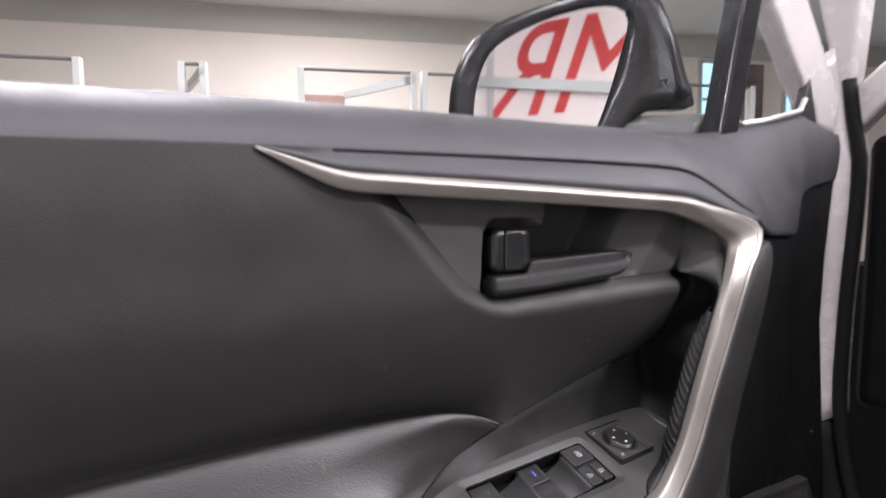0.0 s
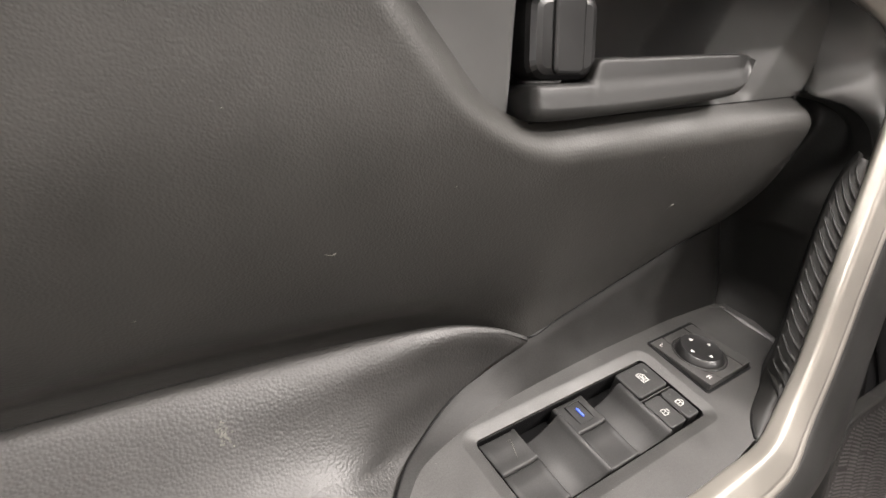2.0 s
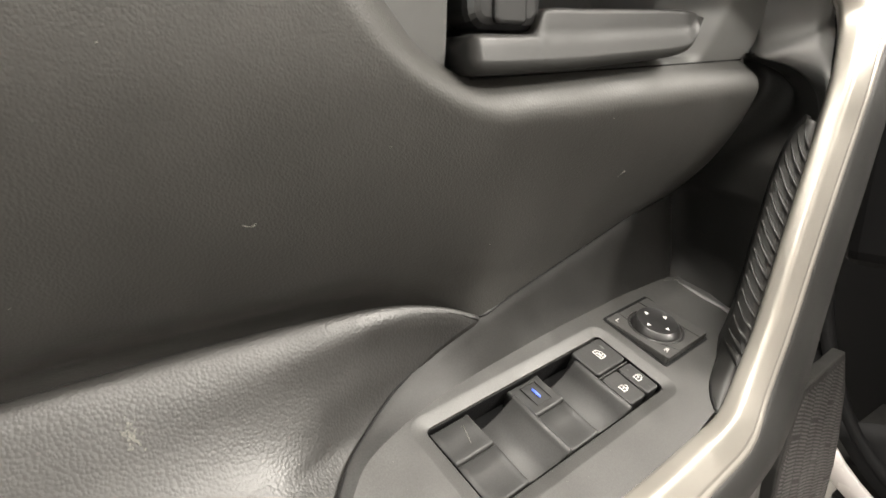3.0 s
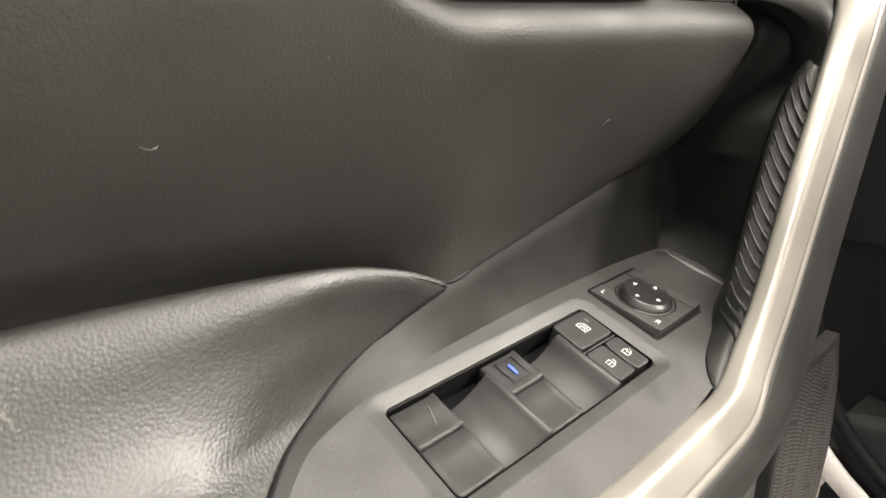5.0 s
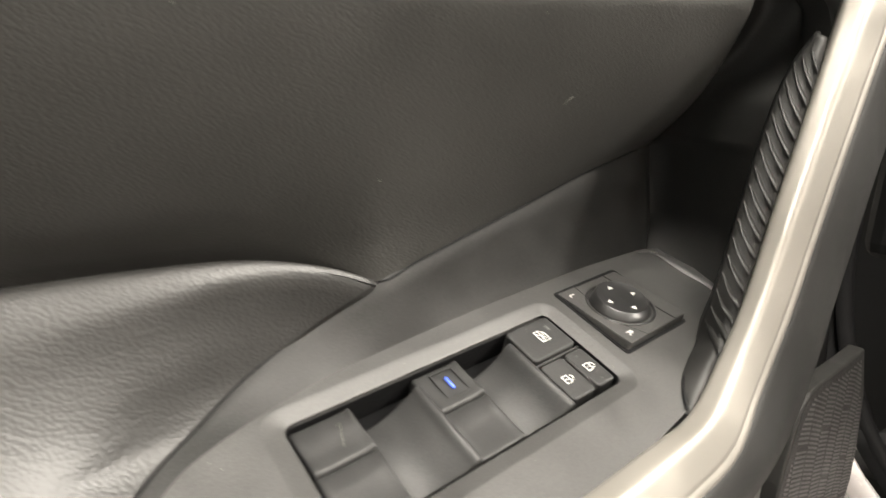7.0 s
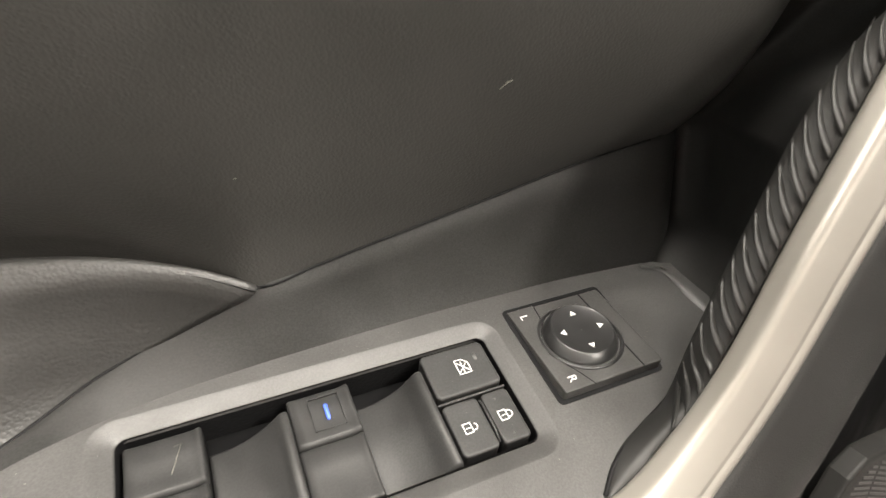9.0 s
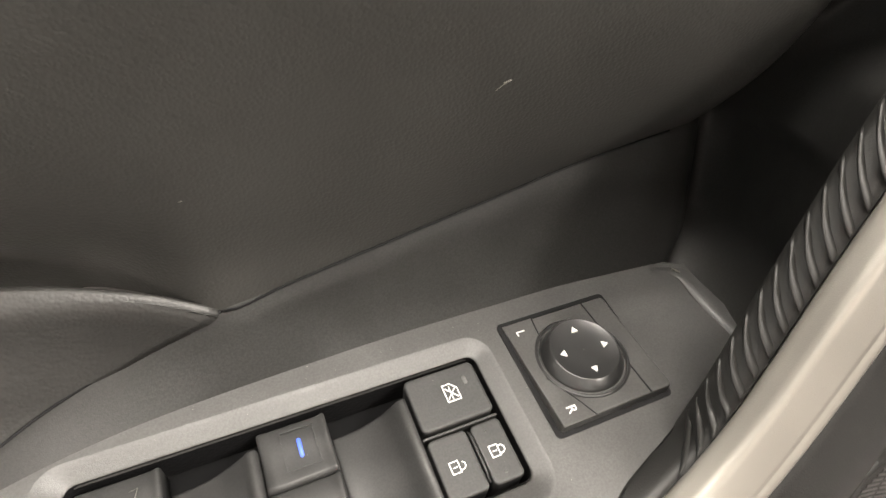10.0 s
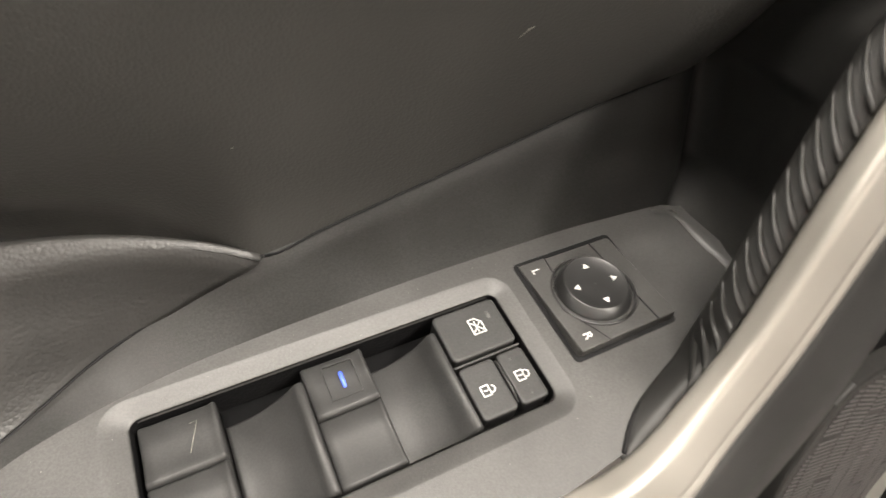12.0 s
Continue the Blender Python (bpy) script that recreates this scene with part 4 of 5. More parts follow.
# inside handle: lever and lock tab
LEVER = [(0.2390, 1.0905, 1.0975), (0.2402, 1.0880, 1.1000), (0.2440, 1.0868, 1.1014), (0.2600, 1.0868, 1.1016), (0.2710, 1.0872, 1.1018), (0.2735, 1.0873, 1.1032), (0.2755, 1.0874, 1.1080), (0.2785, 1.0875, 1.1113), (0.3000, 1.0885, 1.1122), (0.3400, 1.0910, 1.1135), (0.3620, 1.0928, 1.1140), (0.3700, 1.0942, 1.1141), (0.3755, 1.0965, 1.1141), (0.3805, 1.1005, 1.1140), (0.3845, 1.1060, 1.1138), (0.3868, 1.1105, 1.1130)]
rows = []
for k in range(90):
    x = 0.2390 + 0.1478 * (k / 89) ** 1.25
    lo, hi = spline(LEVER, x)
    mid = lo + min(0.0140, (hi - lo) * (0.97 - 0.42 * step(0.270, 0.279, x)))
    h, y = mid - lo, 0.3216 + 0.0065 * (1 - math.sqrt(max(1 - (1 - min((x - 0.2390) / 0.006, 1.0)) ** 2, 0.0))) + 0.0035 * step(0.372, 0.390, x)
    tier = max(hi - mid, 0.0002)
    prof = [(lo, 0.0220), (lo, 0.0042), (lo + 0.05 * h, 0.0018), (lo + 0.18 * h, 0.0005), (lo + 0.34 * h, 0.0), (lo + 0.40 * h, 0.0002), (lo + 0.70 * h, 0.0011), (lo + 0.90 * h, 0.0018), (mid, 0.0023), (mid + 0.30 * tier, 0.0031), (mid + 0.80 * tier, 0.0036), (mid + 0.95 * tier, 0.0041), (hi, 0.0056), (hi, 0.0220)]
    rows.append([Vector((x, y + dy, z)) for z, dy in prof])
handle = part("inside_handle", capped(rows), LEVER_GREY, door, "grey plastic inside door lever")
tab = part("lock_tab", slab([(x, 0.3280, z) for x, z in rounded(0.2430, 0.2800, 1.1026, 1.1375, 0.008)], (0, 0.02, 0)), TAB_BLACK, handle, "satin black lock tab", smooth=False, bevel=0.005)
part("tab_ridge", slab([(x, 0.3262, z) for x, z in rounded(0.2535, 0.2700, 1.1050, 1.1358, 0.003)], (0, 0.004, 0)), TAB_BLACK, handle, smooth=False, bevel=0.0016)
part("red_flag", box(0.2815, 0.2845, 0.3385, 0.3410, 1.108, 1.130), RED, handle, "red unlocked flag")

# dust on the switch plate
rng = random.Random(5)
bm = bmesh.new()
for k in range(120):
    x, y = rng.uniform(-0.150, 0.068), rng.uniform(-0.058, 0.014)
    inside = -0.122 < x < 0.002 and -0.044 < y < 0.0
    z = 0.0001 if not inside else (-0.0008 if x > -0.024 else -0.0034 if -0.0716 < x < -0.0503 and y > -0.02 else None)
    if z is None or 0.0155 < x < 0.061 or (x > 0.05 and y > -0.005):
        continue
    r = rng.uniform(0.00006, 0.00015)
    c = SW @ Vector((x, y, z))
    vs = [bm.verts.new(c + SW.to_3x3() @ Vector((r * math.cos(a), r * rng.uniform(0.5, 1.2) * math.sin(a), 0.00006))) for a in (0.3, 1.8, 3.4, 5.0)]
    bm.faces.new(vs)
part("dust_specks", bm, material("pale_dust", (0.20, 0.19, 0.17), 0.9), plate, "pale dust specks", smooth=False)

# window: glass, black divider, quarter pane, frame
part("window_pane", slab([(-0.5, 0.424, 1.20), (0.632, 0.424, 1.22), (0.690, 0.424, 1.62), (-0.5, 0.424, 1.62)], (0, 0.004, 0)), GLASS, door, "clear side window pane", smooth=False).visible_shadow = False
part("quarter_pane", slab([(0.655, 0.428, 1.22), (0.880, 0.474, 1.27), (0.760, 0.455, 1.56), (0.735, 0.440, 1.56)], (0, 0.004, 0)), GLASS, door, "small fixed quarter pane", smooth=False).visible_shadow = False
part("window_divider", slab([(0.622, 0.412, 1.226), (0.662, 0.416, 1.234), (0.745, 0.420, 1.56), (0.700, 0.416, 1.56)], (0, 0.03, 0)), BLACK_GLOSS, door, "black upright window divider", smooth=False, bevel=0.004)
part("pane_seal", tube([(0.68, 0.424, 1.249), (0.74, 0.430, 1.258), (0.80, 0.441, 1.270), (0.86, 0.456, 1.281), (0.885, 0.464, 1.300)], 0.004), ALU, door, "pale rubber lip of the quarter pane")
part("window_frame", slab([(0.921, 0.47, 1.290), (0.930, 0.47, 1.262), (0.985, 0.47, 1.252), (1.000, 0.47, 1.307), (0.900, 0.47, 1.446), (0.826, 0.47, 1.55), (0.710, 0.47, 1.55), (0.804, 0.47, 1.432), (0.879, 0.47, 1.338)], (0.01, 0.04, 0)), WHITE_PAINT, door, "pale front window frame", smooth=False, bevel=0.010)
part("corner_seal", slab([(0.872, 0.462, 1.272), (0.932, 0.470, 1.268), (0.905, 0.468, 1.336)], (0, 0.015, 0)), RUBBER, door, "black rubber corner piece", smooth=False, bevel=0.003)

# door mirror: outlines in its own plane (across, up); it faces back and in
MIRROR_C, MIRROR_N, MIRROR_X = Vector((0.52, 0.60, 1.33)), Vector((-0.60, -0.80, 0)), Vector((0.80, -0.60, 0))


def mirror_at(x, z, d=0.0):
    return MIRROR_C + MIRROR_X * x + Vector((0, 0, z)) - MIRROR_N * d


GLASS_EDGE = smoothed([(-0.106, -0.092, 0), (-0.1062, -0.060, 0), (-0.1005, -0.011, 0), (-0.080, 0.034, 0), (-0.0335, 0.0621, 0), (0.034, 0.0823, 0), (0.090, 0.0838, 0), (0.102, 0.066, 0), (0.094, 0.026, 0), (0.080, -0.025, 0), (0.062, -0.076, 0), (0.050, -0.092, 0), (-0.04, -0.094, 0), (-0.106, -0.092, 0)], 48)[:-1]
CASE_EDGE = smoothed([(-0.143, -0.100, 0), (-0.142, -0.053, 0), (-0.134, 0.002, 0), (-0.101, 0.0560, 0), (-0.020, 0.089, 0), (0.056, 0.1045, 0), (0.130, 0.103, 0), (0.162, 0.046, 0), (0.178, -0.007, 0), (0.189, -0.050, 0), (0.125, -0.055, 0), (0.09, -0.090, 0), (-0.03, -0.106, 0), (-0.143, -0.100, 0)], 48)[:-1]
rows = [[mirror_at(p.x, p.y, 0.004) for p in GLASS_EDGE], [mirror_at(p.x, p.y, -0.004) for p in GLASS_EDGE]]
for f, g, d in ((0.25, 1.0, -0.008), (0.75, 1.0, -0.008), (0.98, 1.0, 0.0), (1.0, 1.0, 0.010), (1.0, 0.97, 0.035), (1.0, 0.85, 0.070), (1.0, 0.60, 0.095), (1.0, 0.2, 0.105)):
    rows.append([mirror_at((p.x + (q.x - p.x) * f) * g, (p.y + (q.y - p.y) * f) * g, d) for p, q in zip(GLASS_EDGE, CASE_EDGE)])
door_mirror = part("mirror_housing", capped(rows), BLACK_GLOSS, door, "black door mirror housing")
part("mirror_glass", slab([mirror_at(p.x, p.y, 0.0005) for p in GLASS_EDGE], -MIRROR_N * 0.003), MIRROR, door_mirror, "silvered mirror glass", smooth=False)
part("mirror_foot", slab([(0.612, 0.45, 1.225), (0.752, 0.45, 1.225), (0.742, 0.45, 1.247), (0.722, 0.45, 1.262), (0.652, 0.45, 1.264), (0.626, 0.45, 1.250)], (-0.04, 0.12, 0.01)), BEZEL, door, "dark grey mirror foot", smooth=False, bevel=0.008)
# small scuffs and scratches
SCUFF = material("pale_scuff", (0.13, 0.125, 0.11), 0.6, vary=0.3, vary_scale=400)


MARK = material("pale_dust_mark", (0.062, 0.060, 0.053), 0.8, vary=0.5, vary_scale=900)


def scuff(points, r, mat=SCUFF):
    part("scuff_mark", tube(smoothed(points, 7), r, 5, 0.4), mat, door, "small pale scuff on the trim")


def on_panel(x, z):
    return (x, panel_y(x, z) - 0.0001, z)


scuff([on_panel(0.1555, 1.0428), on_panel(0.1572, 1.0420), on_panel(0.1590, 1.0418), on_panel(0.1600, 1.0426)], 0.0003)
scuff([on_panel(0.1588, 1.0419), on_panel(0.1597, 1.0420)], 0.0006)
scuff([on_panel(0.3485, 1.0345), on_panel(0.3505, 1.0362), on_panel(0.3525, 1.0374)], 0.00022)
scuff([on_panel(0.3503, 1.0366), on_panel(0.3522, 1.0372)], 0.0005)
for x, z in ((0.061, 1.116), (0.102, 1.124), (0.122, 1.097), (0.206, 1.064), (0.268, 1.012), (0.031, 1.071), (0.091, 1.028), (0.324, 1.066)):
    scuff([on_panel(x, z), on_panel(x + 0.0008, z + 0.0003)], 0.00018)


def pad_at(r, c):
    """A point of the pad's surface by row and column."""
    i, j = int(r), int(c)
    f, g = r - i, c - j
    return PAD[i][j].lerp(PAD[i + 1][j], f).lerp(PAD[i][j + 1].lerp(PAD[i + 1][j + 1], f), g)


# a dusty smudge of small flecks on the armrest pad
rng = random.Random(11)
spot = Vector((0.1109, 0.3443, 0.9799))
r0, c0 = min(((r, c) for r in range(2, 50) for c in range(4, 40)), key=lambda k: (PAD[k[0]][k[1]] - spot).length)
du, dv = (PAD[r0 + 1][c0] - PAD[r0][c0]).length, (PAD[r0][c0 + 1] - PAD[r0][c0]).length
bm = bmesh.new()
for k in range(44):
    u, v, size = rng.gauss(0, 0.0013), rng.gauss(0, 0.0032), rng.uniform(0.0002, 0.0006)
    ring = []
    for q in range(8):
        w = size * rng.uniform(0.6, 1.2)
        p = pad_at(r0 + 0.5 + (u + 0.35 * v + w * math.cos(q * math.pi / 4)) / du, c0 + 0.5 + (v + w * math.sin(q * math.pi / 4)) / dv)
        ring.append(bm.verts.new(p + Vector((0, -0.00012, 0.00016))))
    bm.faces.new(ring)
part("dust_smudge", bm, MARK, door, "pale dusty smudge on the armrest", smooth=False)
for a, b, z, r in (((-0.1080, -0.0150), (-0.1045, -0.0055), -0.0037, 0.00013), ((-0.1045, -0.0055), (-0.1068, -0.0058), -0.0038, 0.00012)):
    part("scratch", tube([SW @ Vector((*a, z)), SW @ Vector((*b, z - 0.0002))], r, 5, 0.4), SCUFF, door)

for x, y, r in ((0.4398, 0.3594, 0.0010), (0.4408, 0.3582, 0.0008)):
    scuff([on_plate(x, y, 0.0008), on_plate(x + 0.0012, y - 0.0010, 0.0010)], r, MARK)
scuff([(0.3812, 0.3664, 0.9628), (0.3822, 0.3665, 0.9630)], 0.0003)

# outer skin of the door, under the window
part("outer_skin", box(-0.50, 0.99, 0.490, 0.520, 0.45, 1.215), WHITE_PAINT, door, "white painted outer door skin", smooth=False, bevel=0.01)

# ---- the car's body beside the hinge ----
car = door
EDGE = smoothed([(0, 0.545, 1.42), (0, 0.525, 1.28), (0, 0.512, 1.20), (0, 0.524, 0.90), (0, 0.520, 0.72), (0, 0.480, 0.56), (0, 0.420, 0.46), (0, 0.330, 0.39), (0, 0.200, 0.34), (0, -0.30, 0.32)], 50)
part("hinge_pillar", grid([[Vector((1.20, p.y + 0.10, p.z - 0.06)), Vector((1.12, p.y + 0.05, p.z - 0.03)), Vector((1.10, p.y + 0.03, p.z - 0.018)), Vector((1.110, p.y + 0.012, p.z - 0.006)), Vector((1.125, p.y - 0.002, p.z + 0.004)), Vector((1.16, p.y - 0.010, p.z + 0.010))] for p in EDGE if p.z > 0.74]), WHITE_PAINT, car, "white painted hinge pillar", thick=0.008)
part("sill_trim", grid([[Vector((1.20, p.y + 0.10, p.z - 0.06)), Vector((1.12, p.y + 0.05, p.z - 0.03)), Vector((1.110, p.y + 0.012, p.z - 0.006)), Vector((1.16, p.y - 0.010, p.z + 0.010))] for p in EDGE if 0.50 < p.z < 0.75]), DARK, car, "black sill trim", thick=0.008)
part("sill_front", grid([[Vector((1.20, p.y + 0.10, p.z - 0.06)), Vector((1.12, p.y + 0.05, p.z - 0.03)), Vector((1.110, p.y + 0.014, p.z - 0.006))] for p in EDGE if p.z < 0.49]), WHITE_PAINT, car, "white painted foot of the pillar", thick=0.008)
part("scuff_plate", grid([[Vector((1.110, p.y + 0.006, p.z + 0.002)), Vector((1.14, p.y - 0.05, p.z + 0.012)), Vector((1.20, p.y - 0.14, p.z + 0.004))] for p in EDGE if p.z < 0.53]), DARK, car, "black scuff plate inside the sill", thick=0.006)
part("door_seal", tube([Vector((1.128, p.y - 0.010, p.z + 0.012)) for p in EDGE[2:]], 0.012), DARK, car, "black rubber door seal")
part("front_pillar", slab([(1.12, 0.525, 1.28), (1.12, 0.520, 1.34), (1.12, 0.500, 1.60), (1.12, 0.625, 1.66), (1.12, 0.578, 1.50), (1.12, 0.538, 1.33)], (0.05, 0, 0)), WHITE_PAINT, car, "white windscreen pillar", smooth=False, bevel=0.01)
part("pillar_brace", slab([(1.13, 0.530, 1.30), (1.13, 0.527, 1.34), (1.13, 0.467, 1.392), (1.13, 0.36, 1.48), (1.13, 0.36, 1.40), (1.13, 0.464, 1.318), (1.13, 0.515, 1.265)], (0.04, 0, 0)), WHITE_PAINT, car, "white pillar brace", smooth=False, bevel=0.008)
part("dashboard_end", slab([(1.17, 0.520, 0.76), (1.17, 0.515, 1.27), (1.17, -0.40, 1.22), (1.17, -0.40, 0.80)], (0.4, 0, 0)), DARK, car, "black end of the dashboard", smooth=False, bevel=0.03)
part("footwell", slab([(1.45, 0.70, 0.30), (1.45, 0.70, 1.0), (1.45, -0.60, 1.0), (1.45, -0.60, 0.30)], (0.1, 0, 0)), DARK, car, "black footwell", smooth=False)
part("footwell_carpet", slab([(1.16, 0.48, 0.42), (1.50, 0.48, 0.40), (1.50, -0.60, 0.36), (1.16, -0.60, 0.36)], (0, 0, -0.05)), HARD, car, "dark grey footwell carpet", smooth=False)
part("pedal", slab([(1.30, 0.36, 0.62), (1.30, 0.30, 0.62), (1.30, 0.30, 0.50), (1.30, 0.36, 0.50)], (0.03, 0, -0.04)), RUBBER, car, "black foot pedal", smooth=False, bevel=0.006)
part("under_body", box(1.15, 1.9, -0.7, 0.45, 0.0, 0.35), DARK, car, "dark car underbody", smooth=False)

# the rest of the car round the open doorway, unseen beside and behind the camera; added to block light
OUT = pose(1.16, 0.44, 0, 0, 0, 245)          # along the car's side from the hinge, backwards; its right hand is the cabin


def cabin(name, x0, x1, y0, y1, z0, z1, mat, label):
    bm = box(x0, x1, y0, y1, z0, z1)
    bmesh.ops.transform(bm, matrix=OUT, verts=bm.verts)
    part(name, bm, mat, car, label, smooth=False, bevel=0.02)


cabin("roof", 0.25, 3.2, 0.30, 1.6, 1.66, 1.72, WHITE_PAINT, "white car roof")
cabin("rear_side", 1.15, 3.2, 0.0, 0.06, 0.35, 1.20, WHITE_PAINT, "white rear car side")
cabin("far_side", 0.1, 3.2, 1.5, 1.56, 0.35, 1.66, DARK, "unseen dark wall closing the far side of the cabin")
cabin("dark_rear_wall", 2.2, 2.3, 0.1, 1.5, 0.35, 1.66, DARK, "unseen dark wall closing the rear of the cabin")
# unseen white sill and rocker, added to bounce light onto the panel
cabin("door_sill", 0.12, 1.2, -0.02, 0.18, 0.36, 0.44, WHITE_PAINT, "white painted door sill")
cabin("rocker", 0.12, 3.2, -0.06, 0.0, 0.22, 0.40, WHITE_PAINT, "white painted rocker panel")
cabin("seat", 0.7, 1.3, 0.15, 0.65, 0.40, 0.75, DARK, "black seat cushion")
cabin("seat_back", 1.15, 1.35, 0.15, 0.65, 0.70, 1.45, DARK, "black seat backrest")

# ---- the showroom ----
def room_part(name, bm, mat, label="", category="", kind="structure", smooth=False, bevel=0.0, parent=None):
    bmesh.ops.transform(bm, matrix=ROOM, verts=bm.verts)
    ob = part(name, bm, mat, parent, label, smooth=smooth, bevel=bevel)
    if parent is None:
        tagged(ob, label, category, "", kind)
    return ob


X0, X1, Y0, Y1, TOP = -7.0, 9.0, -4.1, 6.8, 3.32
room_part("floor", box(X0, X1, Y0, Y1, -0.1, 0.0), FLOOR, "polished beige showroom floor", "floor")
room_part("ceiling", box(X0 - 0.2, X1 + 0.2, Y0 - 0.2, Y1 + 0.2, TOP, TOP + 0.1), CEILING, "white showroom ceiling", "ceiling")
room_part("wall_north", box(X0, X1, Y1, Y1 + 0.2, 0, 3.03), CREAM, "cream painted showroom wall", "wall")
room_part("wall_band", box(X0, X1, Y1 - 0.012, Y1 + 0.2, 3.03, TOP), BAND, "grey painted band along the wall top", "wall")
# unseen walls, kept grey so little light bounces back to the door
room_part("wall_west", box(X0 - 0.2, X0, Y0, Y1, 0, TOP), SHOP_GREY, "grey painted showroom wall", "wall")
room_part("wall_east", box(X1, X1 + 0.2, Y0, Y1, 0, TOP), SHOP_GREY, "grey painted showroom wall", "wall")
room_part("wall_south", box(X0, X1, Y0 - 0.2, Y0, 0, TOP), SHOP_GREY, "grey painted showroom wall", "wall")

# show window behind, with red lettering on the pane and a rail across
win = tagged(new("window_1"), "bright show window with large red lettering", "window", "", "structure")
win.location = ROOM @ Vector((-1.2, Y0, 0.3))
room_part("pane", box(-2.4, 0.4, Y0, Y0 + 0.02, 0.3, 3.2), glow_material("daylit_pane", (0.80, 0.69, 0.66), 0.16), "pale daylit pane", parent=win)
# unseen glowing panes beside it, added to fill the door trim with light
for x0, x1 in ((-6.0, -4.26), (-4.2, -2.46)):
    room_part("pane", box(x0, x1, Y0, Y0 + 0.02, 0.3, 3.2), glow_material("added_glow_pane", (0.90, 0.92, 0.90), 0.8), "unseen glowing pane added for fill light", parent=win)
# one more added glowing pane, its strength fitted to light the door
room_part("pane", box(0.46, 2.14, Y0, Y0 + 0.02, 0.3, 3.2), glow_material("added_bright_pane", (0.92, 0.93, 0.90), 1.6), "unseen glowing pane added for fill light", parent=win)
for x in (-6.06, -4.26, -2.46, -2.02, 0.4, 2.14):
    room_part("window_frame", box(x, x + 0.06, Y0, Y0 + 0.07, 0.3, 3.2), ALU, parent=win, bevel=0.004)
room_part("window_rail", slab([(-2.4, Y0 + 0.05, 2.38), (-2.4, Y0 + 0.05, 2.49), (0.4, Y0 + 0.05, 2.08), (0.4, Y0 + 0.05, 1.97)], (0, 0.05, 0)), ALU, "grey-green metal rail", parent=win, bevel=0.004)
shear = Matrix(((0.84, -0.36, 0, 0), (0, 1, 0, 0), (0, 0, 1, 0), (0, 0, 0, 1)))
facing = Matrix(((-1, 0, 0, 0), (0, 0, 1, 0), (0, 1, 0, 0), (0, 0, 0, 1)))
writing("lettering", "MR", 1.32, ROOM @ Matrix.Translation((-1.14, Y0 + 0.03, 2.40)) @ facing @ shear, RED, win, 0.004)

lamp_label = "white ceiling panel light, switched on"
for x, y, watts in ((0.2, -0.4, 53), (3.0, -1.8, 242), (3.0, -0.4, 107), (-2.5, -0.4, 48), (-1.0, 2.6, 51), (0.2, 4.8, 78)):
    fixture = tagged(part("ceiling_light", box(x - 0.62, x + 0.62, y - 0.32, y + 0.32, TOP - 0.05, TOP), FRAME_WHITE, None, smooth=False, bevel=0.01), lamp_label, "ceiling light", "ceiling lights")
    fixture.matrix_basis = ROOM
    area_lamp("ceiling_lamp", ROOM @ pose(x, y, TOP - 0.06), 1.2, 0.6, watts, (1.0, 0.95, 0.88))

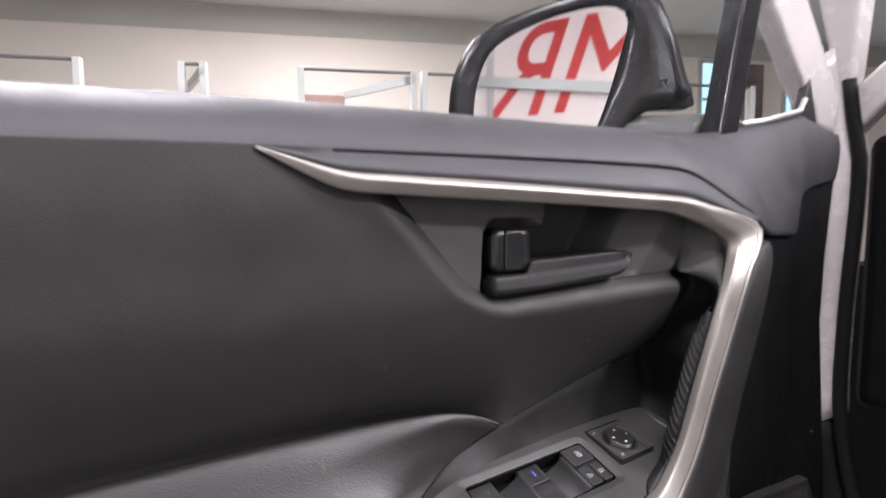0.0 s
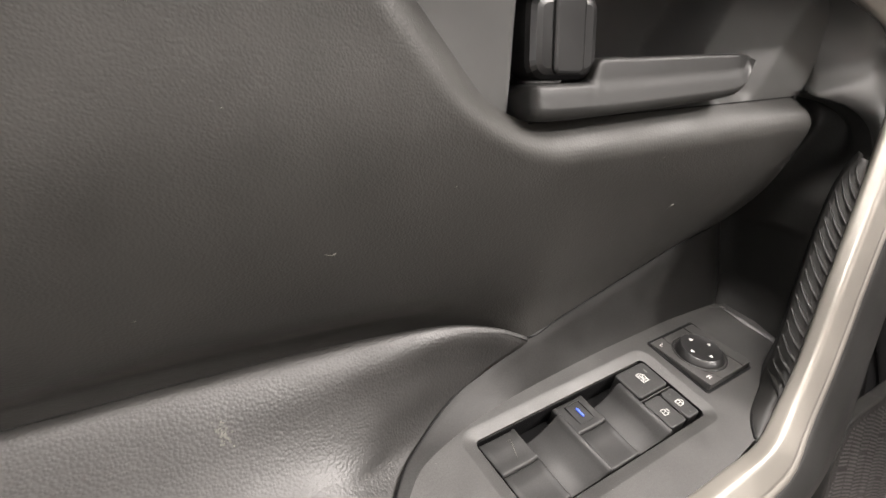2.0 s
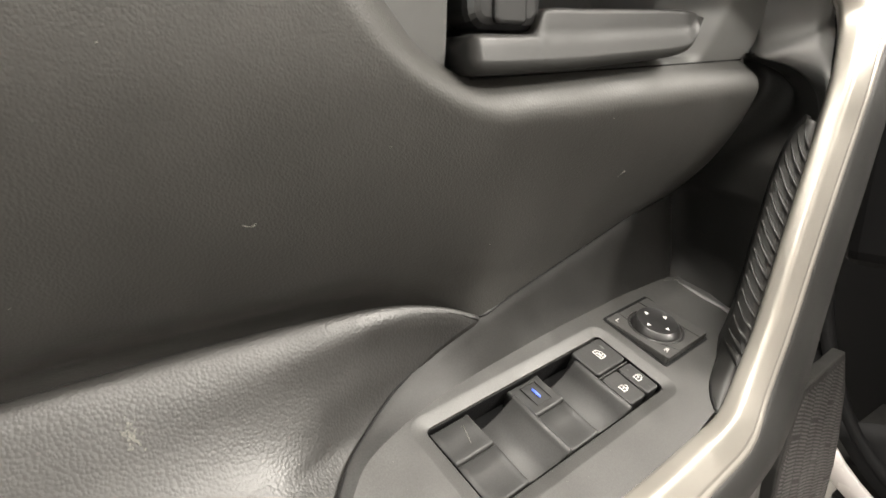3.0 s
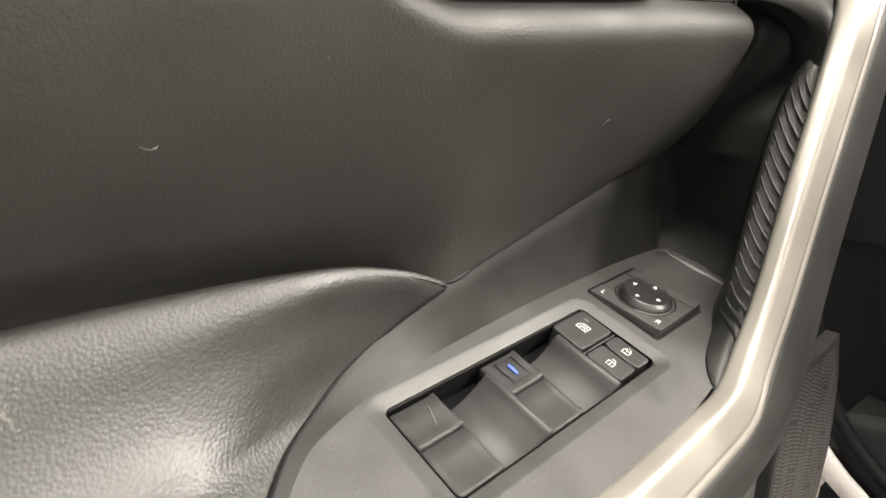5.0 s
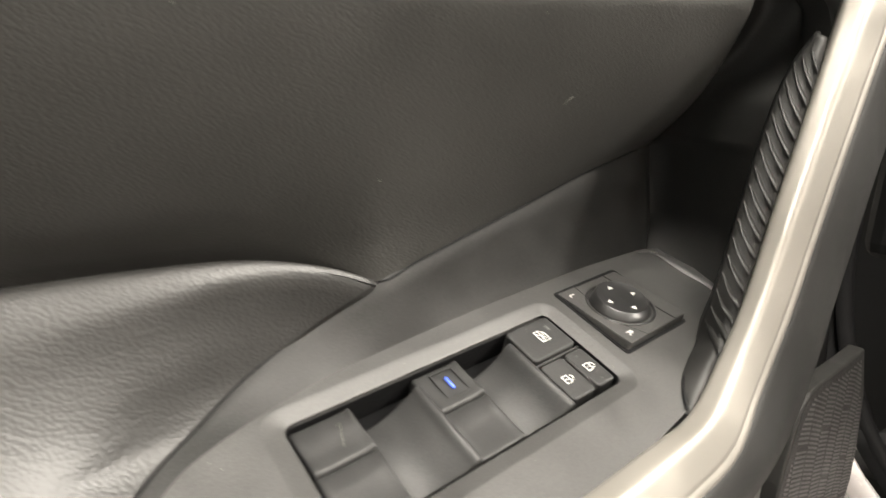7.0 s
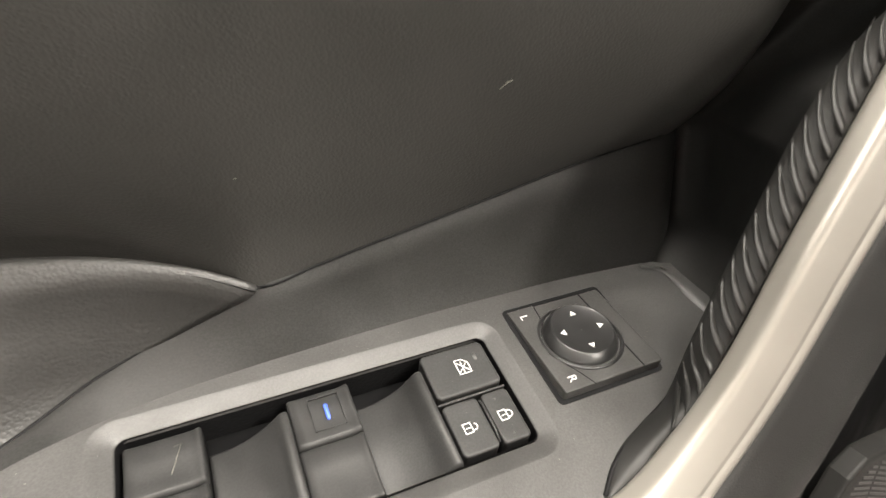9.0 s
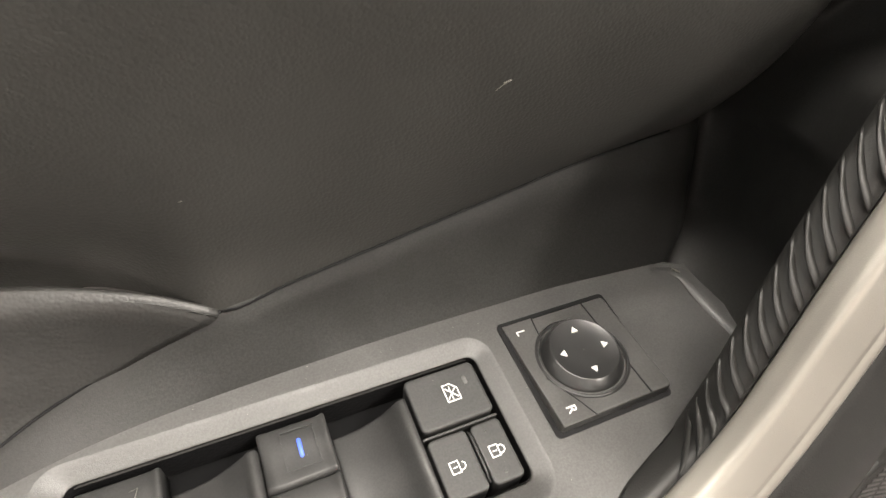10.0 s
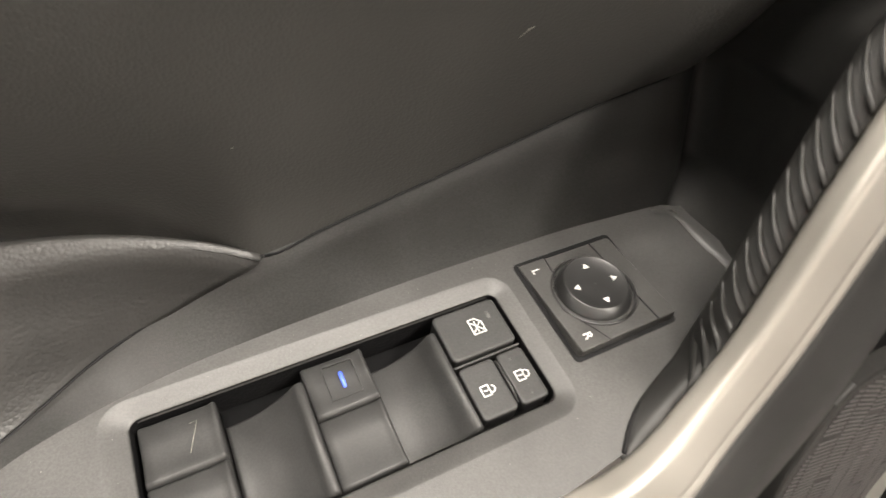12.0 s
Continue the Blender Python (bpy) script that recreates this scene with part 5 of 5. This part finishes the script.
# office partitions: framed glass in front of the wall
def partition(x0, x1, y, side=0.0):
    thing = empty("glass_partition", ROOM @ Vector(((x0 + x1) / 2, y, 0)), "white framed glass office partition", "partition", "office partitions")
    for x in (x0, x1 - 0.05):
        room_part("post", box(x, x + 0.05, y, y + 0.08, 0, 2.20), FRAME_WHITE, parent=thing, bevel=0.004)
    room_part("top_rail", box(x0 + 0.05, x1 - 0.05, y + 0.01, y + 0.07, 2.18, 2.195), RAIL_GREY, "dark edged top rail", parent=thing, bevel=0.003)
    room_part("bottom_panel", box(x0 + 0.05, x1 - 0.05, y + 0.02, y + 0.06, 0, 0.9), FRAME_WHITE, parent=thing)
    room_part("glass_panel", box(x0 + 0.05, x1 - 0.05, y + 0.035, y + 0.045, 0.9, 2.165), GLASS, "clear glass panel", parent=thing).visible_shadow = False
    if side:
        room_part("side_rail", slab([(x1 - 0.05, y, 2.10), (x1 - 0.05, y, 2.16), (x1 - side, y + 1.4, 2.16), (x1 - side, y + 1.4, 2.10)], (0.04, 0, 0)), ALU, parent=thing)
    return thing


partition(-4.2, -1.50, 4.6)
partition(-0.86, -0.66, 4.6, 0.5)
partition(0.0, 0.94, 4.6, 0.9)
partition(0.98, 4.2, 4.6)
cab = tagged(part("filing_box", box(0.05, 0.40, 5.2, 5.5, 0, 2.10), material("brown_box", (0.20, 0.12, 0.10), 0.6), None, smooth=False, bevel=0.01), "brown and grey office cabinet behind the partition", "cabinet")
cab.matrix_basis = ROOM
POSTER = material("dark_poster_print", (0.16, 0.12, 0.12), 0.5, vary=0.6, vary_scale=5)
BLUE_VIEW = glow_material("cool_daylight_view", (0.45, 0.72, 0.80), 0.7)
for x0, x1, z0, z1, frame_mat, inner in ((5.25, 5.80, 2.05, 3.0, ALU, BLUE_VIEW), (5.85, 6.28, 2.05, 2.98, POSTER, POSTER), (6.62, 6.95, 2.3, 3.2, ALU, BLUE_VIEW)):
    thing = empty("wall_picture", ROOM @ Vector(((x0 + x1) / 2, Y1, z0)), "dark framed picture on the cream wall" if inner is POSTER else "narrow bright window in the cream wall", "picture" if inner is POSTER else "window")
    room_part("frame", box(x0, x1, Y1 - 0.04, Y1, z0, z1), frame_mat, parent=thing, bevel=0.006)
    room_part("panel", box(x0 + 0.05, x1 - 0.05, Y1 - 0.05, Y1 - 0.038, z0 + 0.05, z1 - 0.05), inner, parent=thing)
    room_part("cross_bar", box(x0 + 0.05, x1 - 0.05, Y1 - 0.06, Y1 - 0.045, z0 + 0.40, z0 + 0.44), frame_mat, parent=thing)
alarm = tagged(part("fire_alarm", box(6.48, 6.60, Y1 - 0.05, Y1, 3.22, 3.30), RED, None, smooth=False, bevel=0.01), "small red alarm box on the wall", "alarm")
alarm.matrix_basis = ROOM
